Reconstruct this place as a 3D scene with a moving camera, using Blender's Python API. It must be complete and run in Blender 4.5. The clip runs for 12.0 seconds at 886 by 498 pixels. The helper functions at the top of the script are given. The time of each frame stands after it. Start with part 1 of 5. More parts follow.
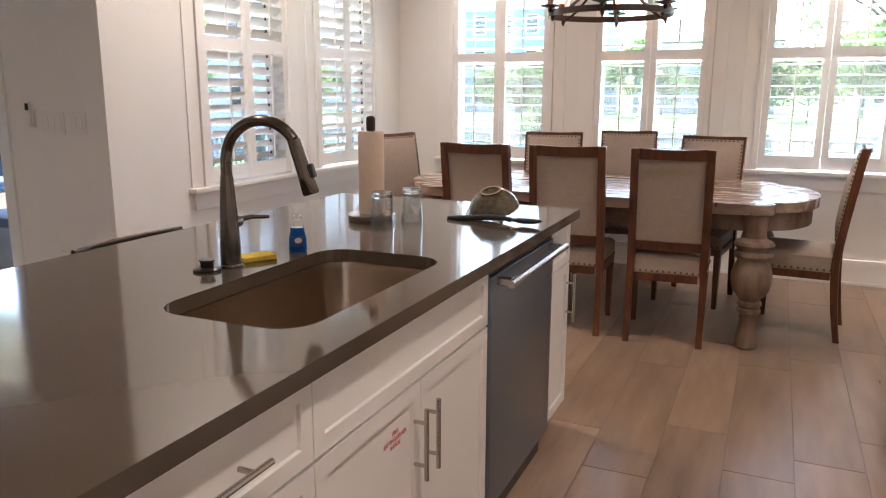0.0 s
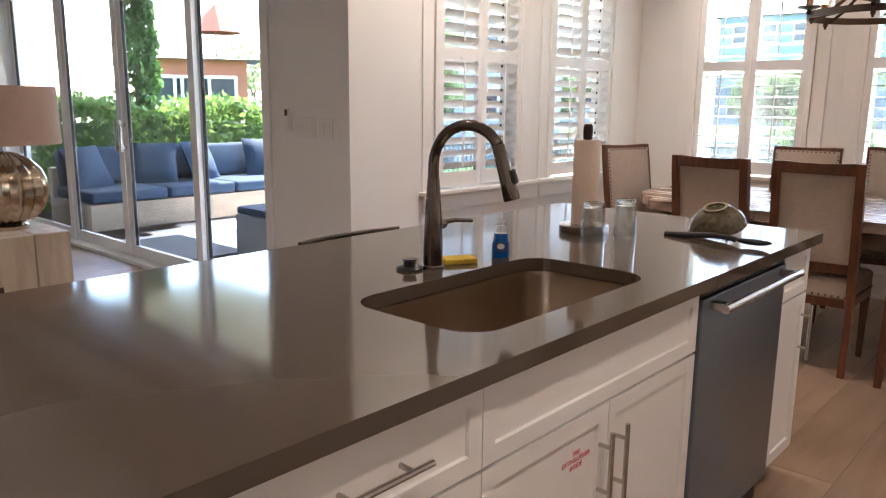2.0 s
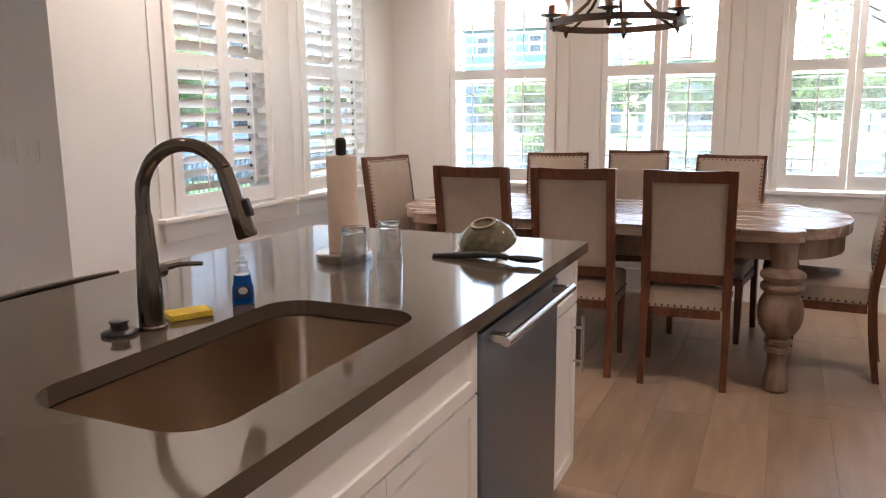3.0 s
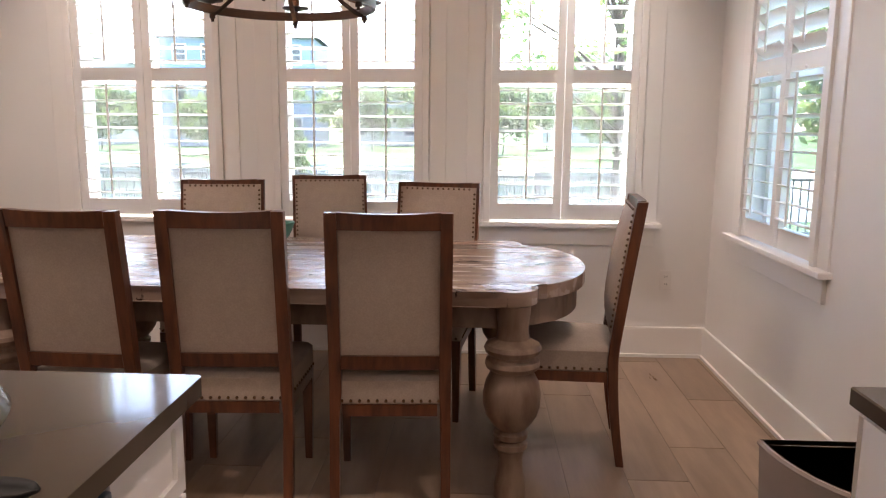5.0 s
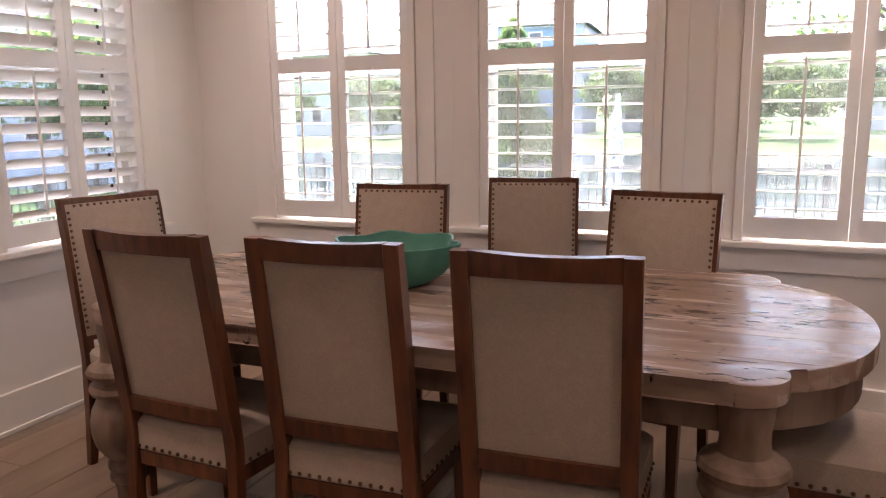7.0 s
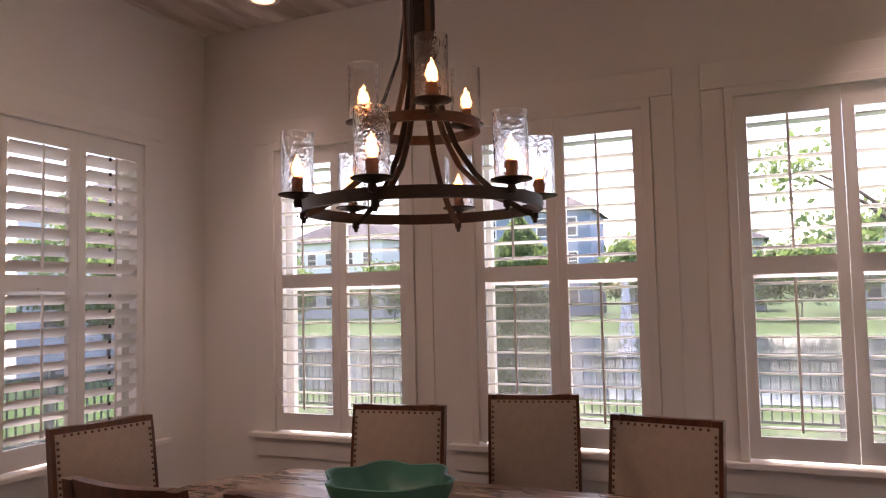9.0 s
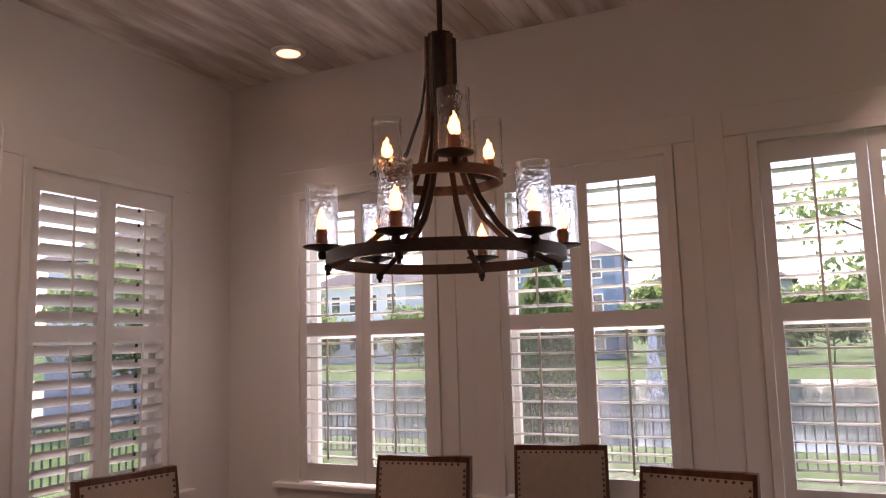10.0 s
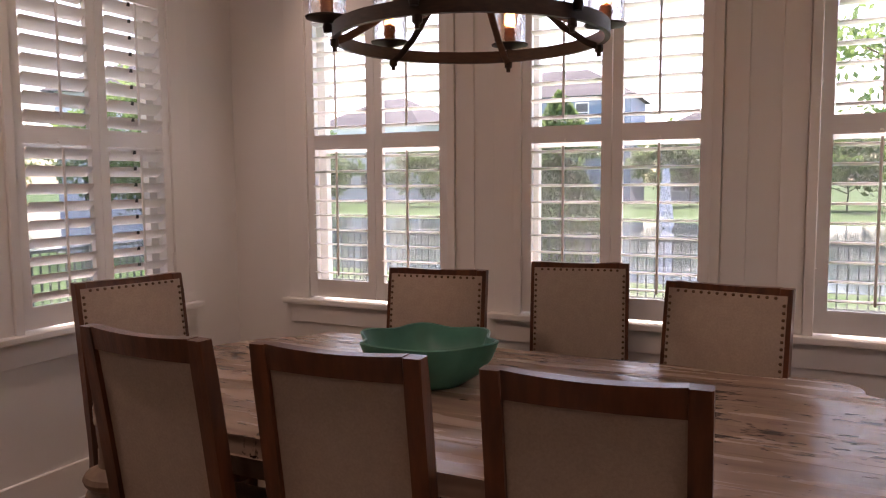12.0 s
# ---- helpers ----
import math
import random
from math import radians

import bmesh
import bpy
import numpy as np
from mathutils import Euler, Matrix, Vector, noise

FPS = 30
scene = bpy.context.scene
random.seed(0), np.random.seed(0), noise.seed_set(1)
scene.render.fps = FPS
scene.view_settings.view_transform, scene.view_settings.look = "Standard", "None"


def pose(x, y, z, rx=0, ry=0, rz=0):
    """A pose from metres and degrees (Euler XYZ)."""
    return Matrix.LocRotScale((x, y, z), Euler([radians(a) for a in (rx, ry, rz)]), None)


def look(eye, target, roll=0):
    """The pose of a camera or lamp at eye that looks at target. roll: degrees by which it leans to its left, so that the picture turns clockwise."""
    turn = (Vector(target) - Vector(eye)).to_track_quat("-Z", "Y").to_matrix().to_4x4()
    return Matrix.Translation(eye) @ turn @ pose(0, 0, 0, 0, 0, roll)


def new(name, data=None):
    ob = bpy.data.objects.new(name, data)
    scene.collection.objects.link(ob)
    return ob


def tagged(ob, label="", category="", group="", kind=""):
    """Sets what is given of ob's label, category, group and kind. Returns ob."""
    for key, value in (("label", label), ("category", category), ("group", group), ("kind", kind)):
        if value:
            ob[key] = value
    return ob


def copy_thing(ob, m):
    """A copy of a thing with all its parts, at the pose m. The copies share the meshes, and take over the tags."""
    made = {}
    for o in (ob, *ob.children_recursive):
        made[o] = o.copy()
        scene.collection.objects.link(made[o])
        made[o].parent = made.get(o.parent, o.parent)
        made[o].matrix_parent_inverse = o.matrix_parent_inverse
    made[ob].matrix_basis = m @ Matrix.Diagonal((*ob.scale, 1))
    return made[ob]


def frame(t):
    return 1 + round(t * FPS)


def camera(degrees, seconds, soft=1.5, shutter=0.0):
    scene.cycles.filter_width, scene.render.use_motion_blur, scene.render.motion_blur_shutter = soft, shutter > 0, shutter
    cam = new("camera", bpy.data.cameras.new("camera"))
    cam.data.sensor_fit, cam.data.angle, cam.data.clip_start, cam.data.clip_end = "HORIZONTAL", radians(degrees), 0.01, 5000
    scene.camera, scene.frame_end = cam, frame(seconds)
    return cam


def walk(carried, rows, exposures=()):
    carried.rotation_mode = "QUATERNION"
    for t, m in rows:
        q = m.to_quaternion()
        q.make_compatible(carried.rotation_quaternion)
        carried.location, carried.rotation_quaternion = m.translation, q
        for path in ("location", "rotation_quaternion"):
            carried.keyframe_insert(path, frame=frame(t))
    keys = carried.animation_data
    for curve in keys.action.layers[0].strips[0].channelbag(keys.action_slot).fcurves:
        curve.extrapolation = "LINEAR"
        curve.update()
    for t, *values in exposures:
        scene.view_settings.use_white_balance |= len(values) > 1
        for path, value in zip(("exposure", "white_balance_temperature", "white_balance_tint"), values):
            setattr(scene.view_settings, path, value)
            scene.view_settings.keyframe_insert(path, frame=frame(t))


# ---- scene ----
cam = camera(61.3, 12.0, 1.15)
PATH = [
    (0, (0.434, 0.515, 1.363), (-0.357, 2.306, 0.954), 0.2),
    (0.5, (0.446, 0.472, 1.367), (-0.56, 2.157, 0.98), 0.0),
    (1, (0.461, 0.49, 1.38), (-0.713, 2.073, 1.044), 0.8),
    (1.5, (0.471, 0.526, 1.377), (-0.839, 2.003, 1.058), 0.9),
    (2, (0.488, 0.599, 1.349), (-0.826, 2.057, 0.965), 0.6),
    (2.5, (0.455, 0.712, 1.342), (-0.67, 2.314, 0.932), 0.6),
    (3, (0.331, 0.912, 1.349), (-0.479, 2.705, 0.994), -0.5),
    (3.5, (0.28, 1.189, 1.344), (-0.234, 3.092, 1.004), 0.3),
    (3.7, (0.268, 1.325, 1.354), (-0.156, 3.251, 1.022), 0.9),
    (5.5, (0.221, 2.46, 1.358), (0.164, 4.432, 1.032), 0.1),
    (6, (0.212, 2.736, 1.36), (0.001, 4.692, 0.998), -0.8),
    (6.5, (0.277, 2.919, 1.357), (-0.284, 4.8, 0.97), 0.0),
    (6.7, (0.321, 2.985, 1.362), (-0.389, 4.813, 0.967), 0.5),
    (8.3, (0.421, 3.073, 1.498), (-0.408, 4.893, 1.464), -0.5),
    (8.5, (0.424, 3.065, 1.513), (-0.389, 4.892, 1.534), -0.8),
    (9, (0.431, 3.06, 1.552), (-0.369, 4.889, 1.677), -1.3),
    (9.5, (0.431, 3.052, 1.565), (-0.396, 4.862, 1.771), -1.6),
    (10, (0.431, 3.06, 1.574), (-0.419, 4.854, 1.816), -1.6),
    (10.5, (0.429, 3.066, 1.569), (-0.411, 4.867, 1.793), -1.3),
    (11, (0.42, 3.084, 1.551), (-0.422, 4.892, 1.689), -0.7),
    (11.5, (0.397, 3.144, 1.5), (-0.464, 4.949, 1.456), -0.2),
    (12, (0.301, 3.263, 1.436), (-0.584, 5.048, 1.259), -0.4),
]
EXPOSURES = [(0, 4.0, 6150, 12), (1.5, 3.9, 6200, 12), (3.7, 4.0, 6200, 13), (5.5, 3.6, 6600, 20), (6.7, 3.5, 6750, 24), (8.3, 2.75, 7000, 31),
             (9.5, 2.25, 7300, 36), (10.5, 2.2, 7300, 36), (11.5, 2.3, 7300, 34), (12, 2.5, 7250, 32)]
walk(cam, [(t, look(eye, target, roll)) for t, eye, target, roll in PATH], EXPOSURES)

# ---- light ----
SUN_AZ, SUN_EL = 107.0, 60.0      # degrees anticlockwise from +x, and above the horizon
world = bpy.data.worlds.new("world")
world.use_nodes = True
scene.world = world
wn = world.node_tree.nodes
sky = wn.new("ShaderNodeTexSky")
sky.sky_type, sky.sun_disc = "NISHITA", False
sky.sun_elevation, sky.sun_rotation = radians(SUN_EL), radians(90 - SUN_AZ)
world.node_tree.links.new(sky.outputs[0], wn["Background"].inputs[0])
wn["Background"].inputs[1].default_value = 0.15
sun = new("sun", bpy.data.lights.new("sun", "SUN"))
sun.data.energy, sun.data.angle, sun.data.color = 3.0, radians(0.5), (1, 0.95, 0.88)
sx, sy = math.cos(radians(SUN_AZ)), math.sin(radians(SUN_AZ))
sun.matrix_world = look((0, 0, 0), (-sx, -sy, -math.tan(radians(SUN_EL))))


# ---- materials ----
def material(name, colour, rough=0.5, metal=0.0, var=0.0, scale=8.0, stretch=(1, 1, 1), bump=0.0, bump_scale=60.0, dark=None, spec=0.5,
             vary=0.0, rough_var=0.0, lo=0.3, hi=0.7, detail=6.0):
    """Noise-mixed colour at two scales, with fine relief; vary: a shift of value from piece to piece."""
    m = bpy.data.materials.new(name)
    m.use_nodes = True
    nt = m.node_tree
    n, l = nt.nodes, nt.links
    b = n["Principled BSDF"]
    b.inputs["Roughness"].default_value = rough
    b.inputs["Metallic"].default_value = metal
    b.inputs["Specular IOR Level"].default_value = spec
    tc = n.new("ShaderNodeTexCoord")
    mp = n.new("ShaderNodeMapping")
    mp.inputs["Scale"].default_value = stretch
    l.new(tc.outputs["Object"], mp.inputs["Vector"])
    vec = mp.outputs["Vector"]
    if vary:
        info = n.new("ShaderNodeObjectInfo")
        add = n.new("ShaderNodeVectorMath")
        add.operation = "ADD"
        sc = n.new("ShaderNodeVectorMath")
        sc.operation = "SCALE"
        sc.inputs["Scale"].default_value = 37.0
        comb = n.new("ShaderNodeCombineXYZ")
        for k in range(3):
            l.new(info.outputs["Random"], comb.inputs[k])
        l.new(comb.outputs[0], sc.inputs[0])
        l.new(vec, add.inputs[0])
        l.new(sc.outputs[0], add.inputs[1])
        vec = add.outputs[0]
    no = n.new("ShaderNodeTexNoise")
    no.inputs["Scale"].default_value = scale
    no.inputs["Detail"].default_value = detail
    l.new(vec, no.inputs["Vector"])
    ramp = n.new("ShaderNodeValToRGB")
    c = tuple(colour)
    d = tuple(dark) if dark else tuple(v * (1 - var) for v in c)
    ramp.color_ramp.elements[0].color = (*d, 1)
    ramp.color_ramp.elements[1].color = (*c, 1)
    ramp.color_ramp.elements[0].position = lo
    ramp.color_ramp.elements[1].position = hi
    l.new(no.outputs["Fac"], ramp.inputs["Fac"])
    out = ramp.outputs["Color"]
    big = n.new("ShaderNodeTexNoise")
    big.inputs["Scale"].default_value = scale * 0.17
    l.new(vec, big.inputs["Vector"])
    hsv = n.new("ShaderNodeHueSaturation")
    mr = n.new("ShaderNodeMapRange")
    mr.inputs["To Min"].default_value = 1 - max(var, 0.03) * 0.6
    mr.inputs["To Max"].default_value = 1 + max(var, 0.03) * 0.6
    l.new(big.outputs["Fac"], mr.inputs["Value"])
    val = mr.outputs[0]
    if vary:
        mr2 = n.new("ShaderNodeMapRange")
        mr2.inputs["To Min"].default_value = 1 - vary
        mr2.inputs["To Max"].default_value = 1 + vary
        l.new(info.outputs["Random"], mr2.inputs["Value"])
        mul = n.new("ShaderNodeMath")
        mul.operation = "MULTIPLY"
        l.new(val, mul.inputs[0])
        l.new(mr2.outputs[0], mul.inputs[1])
        val = mul.outputs[0]
    l.new(val, hsv.inputs["Value"])
    l.new(out, hsv.inputs["Color"])
    l.new(hsv.outputs["Color"], b.inputs["Base Color"])
    if rough_var:
        mr3 = n.new("ShaderNodeMapRange")
        mr3.inputs["To Min"].default_value = max(rough - rough_var, 0.02)
        mr3.inputs["To Max"].default_value = rough + rough_var
        l.new(no.outputs["Fac"], mr3.inputs["Value"])
        l.new(mr3.outputs[0], b.inputs["Roughness"])
    if bump:
        nb = n.new("ShaderNodeTexNoise")
        nb.inputs["Scale"].default_value = bump_scale
        nb.inputs["Detail"].default_value = 4
        l.new(vec, nb.inputs["Vector"])
        bp = n.new("ShaderNodeBump")
        bp.inputs["Strength"].default_value = bump
        bp.inputs["Distance"].default_value = 0.004
        l.new(nb.outputs["Fac"], bp.inputs["Height"])
        l.new(bp.outputs["Normal"], b.inputs["Normal"])
    return m


def glass_material(name, tint=(1, 1, 1), gloss=1.0, bump=0.0, bump_scale=60):
    """A thin clear sheet: light goes straight through, gloss by Fresnel."""
    m = bpy.data.materials.new(name)
    m.use_nodes = True
    n, l = m.node_tree.nodes, m.node_tree.links
    n.remove(n["Principled BSDF"])
    tr, gl, mix, lw, pw, ma = (n.new("ShaderNode" + k) for k in ("BsdfTransparent", "BsdfGlossy", "MixShader", "LayerWeight", "Math", "Math"))
    tr.inputs[0].default_value = (*tint, 1)
    gl.inputs["Roughness"].default_value = 0.02
    pw.operation, pw.inputs[1].default_value = "POWER", 4.0
    ma.operation, ma.inputs[1].default_value, ma.inputs[2].default_value = "MULTIPLY_ADD", 0.55 * gloss, 0.035 * gloss
    l.new(lw.outputs["Facing"], pw.inputs[0])
    l.new(pw.outputs[0], ma.inputs[0])
    l.new(ma.outputs[0], mix.inputs[0])
    l.new(tr.outputs[0], mix.inputs[1])
    l.new(gl.outputs[0], mix.inputs[2])
    l.new(mix.outputs[0], n["Material Output"].inputs["Surface"])
    if bump:
        nb = n.new("ShaderNodeTexVoronoi")
        nb.inputs["Scale"].default_value = bump_scale
        bp = n.new("ShaderNodeBump")
        bp.inputs["Strength"].default_value = bump
        bp.inputs["Distance"].default_value = 0.006
        tc = n.new("ShaderNodeTexCoord")
        l.new(tc.outputs["Object"], nb.inputs["Vector"])
        l.new(nb.outputs["Distance"], bp.inputs["Height"])
        l.new(bp.outputs["Normal"], gl.inputs["Normal"])
        l.new(bp.outputs["Normal"], lw.inputs["Normal"])
    return m


def glow_material(name, colour, strength):
    m = bpy.data.materials.new(name)
    m.use_nodes = True
    b = m.node_tree.nodes["Principled BSDF"]
    b.inputs["Base Color"].default_value = (*colour, 1)
    b.inputs["Emission Color"].default_value = (*colour, 1)
    b.inputs["Emission Strength"].default_value = strength
    return m


WALL = material("wall_paint", (0.80, 0.785, 0.76), 0.6, var=0.03, scale=3, bump=0.05, bump_scale=250)
TRIM = material("trim_paint", (0.82, 0.80, 0.77), 0.35, var=0.03, scale=4, bump=0.02, bump_scale=90)
SHUTTER = material("shutter_paint", (0.84, 0.83, 0.81), 0.4, var=0.03, scale=5)
CABINET = material("cabinet_paint", (0.83, 0.80, 0.77), 0.33, var=0.03, scale=4, bump=0.015, bump_scale=120)
QUARTZ = material("grey_quartz", (0.086, 0.065, 0.048), 0.09, var=0.035, scale=9, spec=0.5, detail=2, rough_var=0.02)
TILE = material("plank_tile", (0.345, 0.24, 0.168), 0.32, scale=2.4, stretch=(6, 0.9, 1), dark=(0.19, 0.126, 0.086), bump=0.12, bump_scale=14, vary=0.2,
                rough_var=0.1, lo=0.25, hi=0.8)
GROUT = material("grout", (0.27, 0.215, 0.175), 0.9, var=0.2, scale=40)
CEILING = material("whitewashed_boards", (0.86, 0.81, 0.76), 0.6, scale=2.0, stretch=(4.2, 0.75, 1), dark=(0.46, 0.39, 0.335), bump=0.2, bump_scale=12, lo=0.40, hi=0.66, detail=3.5)
CHAIRWOOD = material("stained_oak", (0.165, 0.054, 0.021), 0.3, scale=7, stretch=(5, 5, 0.6), dark=(0.042, 0.015, 0.007), bump=0.15, bump_scale=30, vary=0.12, lo=0.25, hi=0.75)
LINEN = material("beige_linen", (0.45, 0.365, 0.30), 0.9, var=0.14, scale=160, bump=0.25, bump_scale=420, spec=0.2)
NAIL = material("bronze_nail", (0.16, 0.10, 0.06), 0.35, metal=1.0, var=0.2, scale=60)
TABLETOP = material("reclaimed_top", (0.43, 0.315, 0.245), 0.26, scale=2.6, stretch=(0.7, 5, 4), dark=(0.20, 0.125, 0.088), bump=0.3, bump_scale=9, lo=0.30, hi=0.70, rough_var=0.12)


def add_cracks(m, scale, stretch, lo, hi, colour):
    """Splits and open grain: short dark marks, sunk into the surface."""
    n, l = m.node_tree.nodes, m.node_tree.links
    b = n["Principled BSDF"]
    tc, mp, no, rp, mx = (n.new("ShaderNode" + k) for k in ("TexCoord", "Mapping", "TexNoise", "ValToRGB", "Mix"))
    mx.data_type = "RGBA"
    mp.inputs["Scale"].default_value = stretch
    no.inputs["Scale"].default_value, no.inputs["Detail"].default_value, no.inputs["Roughness"].default_value = scale, 5.0, 0.65
    rp.color_ramp.elements[0].position, rp.color_ramp.elements[1].position = lo, hi
    l.new(tc.outputs["Object"], mp.inputs["Vector"])
    l.new(mp.outputs["Vector"], no.inputs["Vector"])
    # the marks gather in patches
    patch, ma = n.new("ShaderNodeTexNoise"), n.new("ShaderNodeMath")
    patch.inputs["Scale"].default_value = 3.4
    l.new(tc.outputs["Object"], patch.inputs["Vector"])
    ma.operation, ma.inputs[1].default_value = "MULTIPLY_ADD", 0.55
    l.new(patch.outputs["Fac"], ma.inputs[0])
    l.new(no.outputs["Fac"], ma.inputs[2])
    l.new(ma.outputs[0], rp.inputs["Fac"])
    base = b.inputs["Base Color"].links[0].from_socket
    l.new(rp.outputs["Color"], mx.inputs["Factor"])
    l.new(base, mx.inputs["A"])
    mx.inputs["B"].default_value = (*colour, 1)
    l.new(mx.outputs["Result"], b.inputs["Base Color"])
    bp = n.new("ShaderNodeBump")
    bp.invert = True
    bp.inputs["Strength"].default_value, bp.inputs["Distance"].default_value = 0.8, 0.004
    l.new(rp.outputs["Color"], bp.inputs["Height"])
    old = b.inputs["Normal"].links[0].from_socket
    l.new(old, bp.inputs["Normal"])
    l.new(bp.outputs["Normal"], b.inputs["Normal"])


add_cracks(TABLETOP, 4.6, (3.2, 11, 1), 0.905, 0.925, (0.03, 0.015, 0.009))
TABLEBASE = material("greywashed_wood", (0.235, 0.162, 0.116), 0.5, scale=5, stretch=(3, 3, 0.8), dark=(0.11, 0.056, 0.030), bump=0.2, bump_scale=18, lo=0.3, hi=0.6)
STEEL = material("brushed_steel", (0.55, 0.52, 0.49), 0.26, metal=1.0, var=0.1, scale=30, stretch=(1, 1, 12))
DARKSTEEL = material("appliance_steel", (0.27, 0.32, 0.385), 0.33, metal=1.0, var=0.06, scale=20, stretch=(1, 1, 10))
SINKSTEEL = material("sink_steel", (0.57, 0.465, 0.375), 0.23, metal=1.0, var=0.1, scale=30, stretch=(1, 8, 1))
BRONZE = material("dark_nickel", (0.19, 0.155, 0.13), 0.17, metal=1.0, var=0.1, scale=40)
IRON = material("dark_bronze_iron", (0.05, 0.034, 0.026), 0.45, metal=0.6, var=0.3, scale=30, bump=0.1)
RINGWOOD = material("ring_wood", (0.14, 0.065, 0.033), 0.5, var=0.5, scale=20, stretch=(2, 2, 8), bump=0.1)
# darker copy of ring_wood: the lower ring's shade is put into its colour
DARKRING = material("shaded_ring_wood", (0.06, 0.030, 0.018), 0.45, var=0.5, scale=20, stretch=(2, 2, 8), bump=0.1)
BLACK = material("black_plastic", (0.016, 0.015, 0.015), 0.35, var=0.1, scale=30)
PANE = glass_material("window_glass")
# see-through grey mesh, its tone standing in for glare and haze over the view
SCREEN = bpy.data.materials.new("haze_mesh")
SCREEN.use_nodes = True
sn, sl = SCREEN.node_tree.nodes, SCREEN.node_tree.links
smix, str_ = sn.new("ShaderNodeMixShader"), sn.new("ShaderNodeBsdfTransparent")
smix.inputs[0].default_value = 0.3
sn["Principled BSDF"].inputs["Base Color"].default_value = (0.20, 0.21, 0.21, 1)
sn["Principled BSDF"].inputs["Roughness"].default_value = 0.8
sl.new(str_.outputs[0], smix.inputs[1])
sl.new(sn["Principled BSDF"].outputs[0], smix.inputs[2])
sl.new(smix.outputs[0], sn["Material Output"].inputs["Surface"])


def solid_glass(name, ior, bump=0.0, bump_scale=60, rough=0.0):
    """Refracting glass, with a hammered relief where bump is given."""
    m = bpy.data.materials.new(name)
    m.use_nodes = True
    n, l = m.node_tree.nodes, m.node_tree.links
    b = n["Principled BSDF"]
    b.inputs["Base Color"].default_value = (0.98, 0.98, 0.98, 1)
    b.inputs["Transmission Weight"].default_value = 1.0
    b.inputs["Roughness"].default_value = rough
    b.inputs["IOR"].default_value = ior
    if bump:
        tc, vo, bp = n.new("ShaderNodeTexCoord"), n.new("ShaderNodeTexNoise"), n.new("ShaderNodeBump")
        vo.inputs["Scale"].default_value = bump_scale
        vo.inputs["Detail"].default_value = 1.0
        bp.inputs["Strength"].default_value = bump
        bp.inputs["Distance"].default_value = 0.004
        l.new(tc.outputs["Object"], vo.inputs["Vector"])
        l.new(vo.outputs["Fac"], bp.inputs["Height"])
        l.new(bp.outputs["Normal"], b.inputs["Normal"])
    return m


CUPGLASS = glass_material("drinking_glass", (0.96, 0.97, 0.965), 3.6)
THICKGLASS = solid_glass("thick_glass", 1.5)
SEEDGLASS = solid_glass("hammered_glass", 1.5, 0.85, 85)


# ---- helpers for building ----
def box(bm, x0, x1, y0, y1, z0, z1, bevel=0.0, seg=1):
    """A box in bm, its edges eased where bevel is given."""
    v = [bm.verts.new((x, y, z)) for x in (x0, x1) for y in (y0, y1) for z in (z0, z1)]
    f = [bm.faces.new([v[i] for i in q]) for q in ((0, 1, 3, 2), (4, 6, 7, 5), (0, 4, 5, 1), (2, 3, 7, 6), (0, 2, 6, 4), (1, 5, 7, 3))]
    if bevel:
        edges = list({e for q in f for e in q.edges})
        bmesh.ops.bevel(bm, geom=edges, offset=bevel, segments=seg, affect="EDGES", profile=0.6)
    return bm


def boxes(*list_of, bevel=0.0, seg=1):
    bm = bmesh.new()
    for b in list_of:
        box(bm, *b, bevel=bevel, seg=seg)
    return bm


def lathe(bm, profile, seg=24, centre=(0, 0), caps=True):
    """A turned body: profile is rows of (radius, height)."""
    rings = []
    for r, z in profile:
        rings.append([bm.verts.new((centre[0] + r * math.cos(2 * math.pi * k / seg), centre[1] + r * math.sin(2 * math.pi * k / seg), z)) for k in range(seg)])
    for a, b in zip(rings, rings[1:]):
        for k in range(seg):
            bm.faces.new((a[k], a[(k + 1) % seg], b[(k + 1) % seg], b[k]))
    if caps:
        bm.faces.new(list(reversed(rings[0])))
        bm.faces.new(rings[-1])
    return bm


def tube(bm, points, radius, seg=10, flat=1.0):
    """A round bar swept along points; radius may be a list, one a point."""
    pts = [Vector(p) for p in points]
    rad = radius if isinstance(radius, (list, tuple)) else [radius] * len(pts)
    rings, up = [], None
    for i, p in enumerate(pts):
        d = (pts[min(i + 1, len(pts) - 1)] - pts[max(i - 1, 0)]).normalized()
        if up is None:
            up = d.orthogonal().normalized()
        up = (up - d * up.dot(d)).normalized()
        side = d.cross(up)
        rings.append([bm.verts.new(p + (up * math.cos(a) + side * math.sin(a) * flat) * rad[i]) for a in [2 * math.pi * k / seg for k in range(seg)]])
    for a, b in zip(rings, rings[1:]):
        for k in range(seg):
            bm.faces.new((a[k], a[(k + 1) % seg], b[(k + 1) % seg], b[k]))
    bm.faces.new(list(reversed(rings[0])))
    bm.faces.new(rings[-1])
    return bm


def prism(bm, outline, z0, z1, bevel=0.0, seg=2):
    """A flat body from an outline in plan."""
    low = [bm.verts.new((x, y, z0)) for x, y in outline]
    top = [bm.verts.new((x, y, z1)) for x, y in outline]
    n = len(outline)
    faces = [bm.faces.new((low[k], low[(k + 1) % n], top[(k + 1) % n], top[k])) for k in range(n)]
    f1, f0 = bm.faces.new(top), bm.faces.new(list(reversed(low)))
    if bevel:
        bmesh.ops.bevel(bm, geom=list(f1.edges) + list(f0.edges), offset=bevel, segments=seg, affect="EDGES", profile=0.6)
    return bm


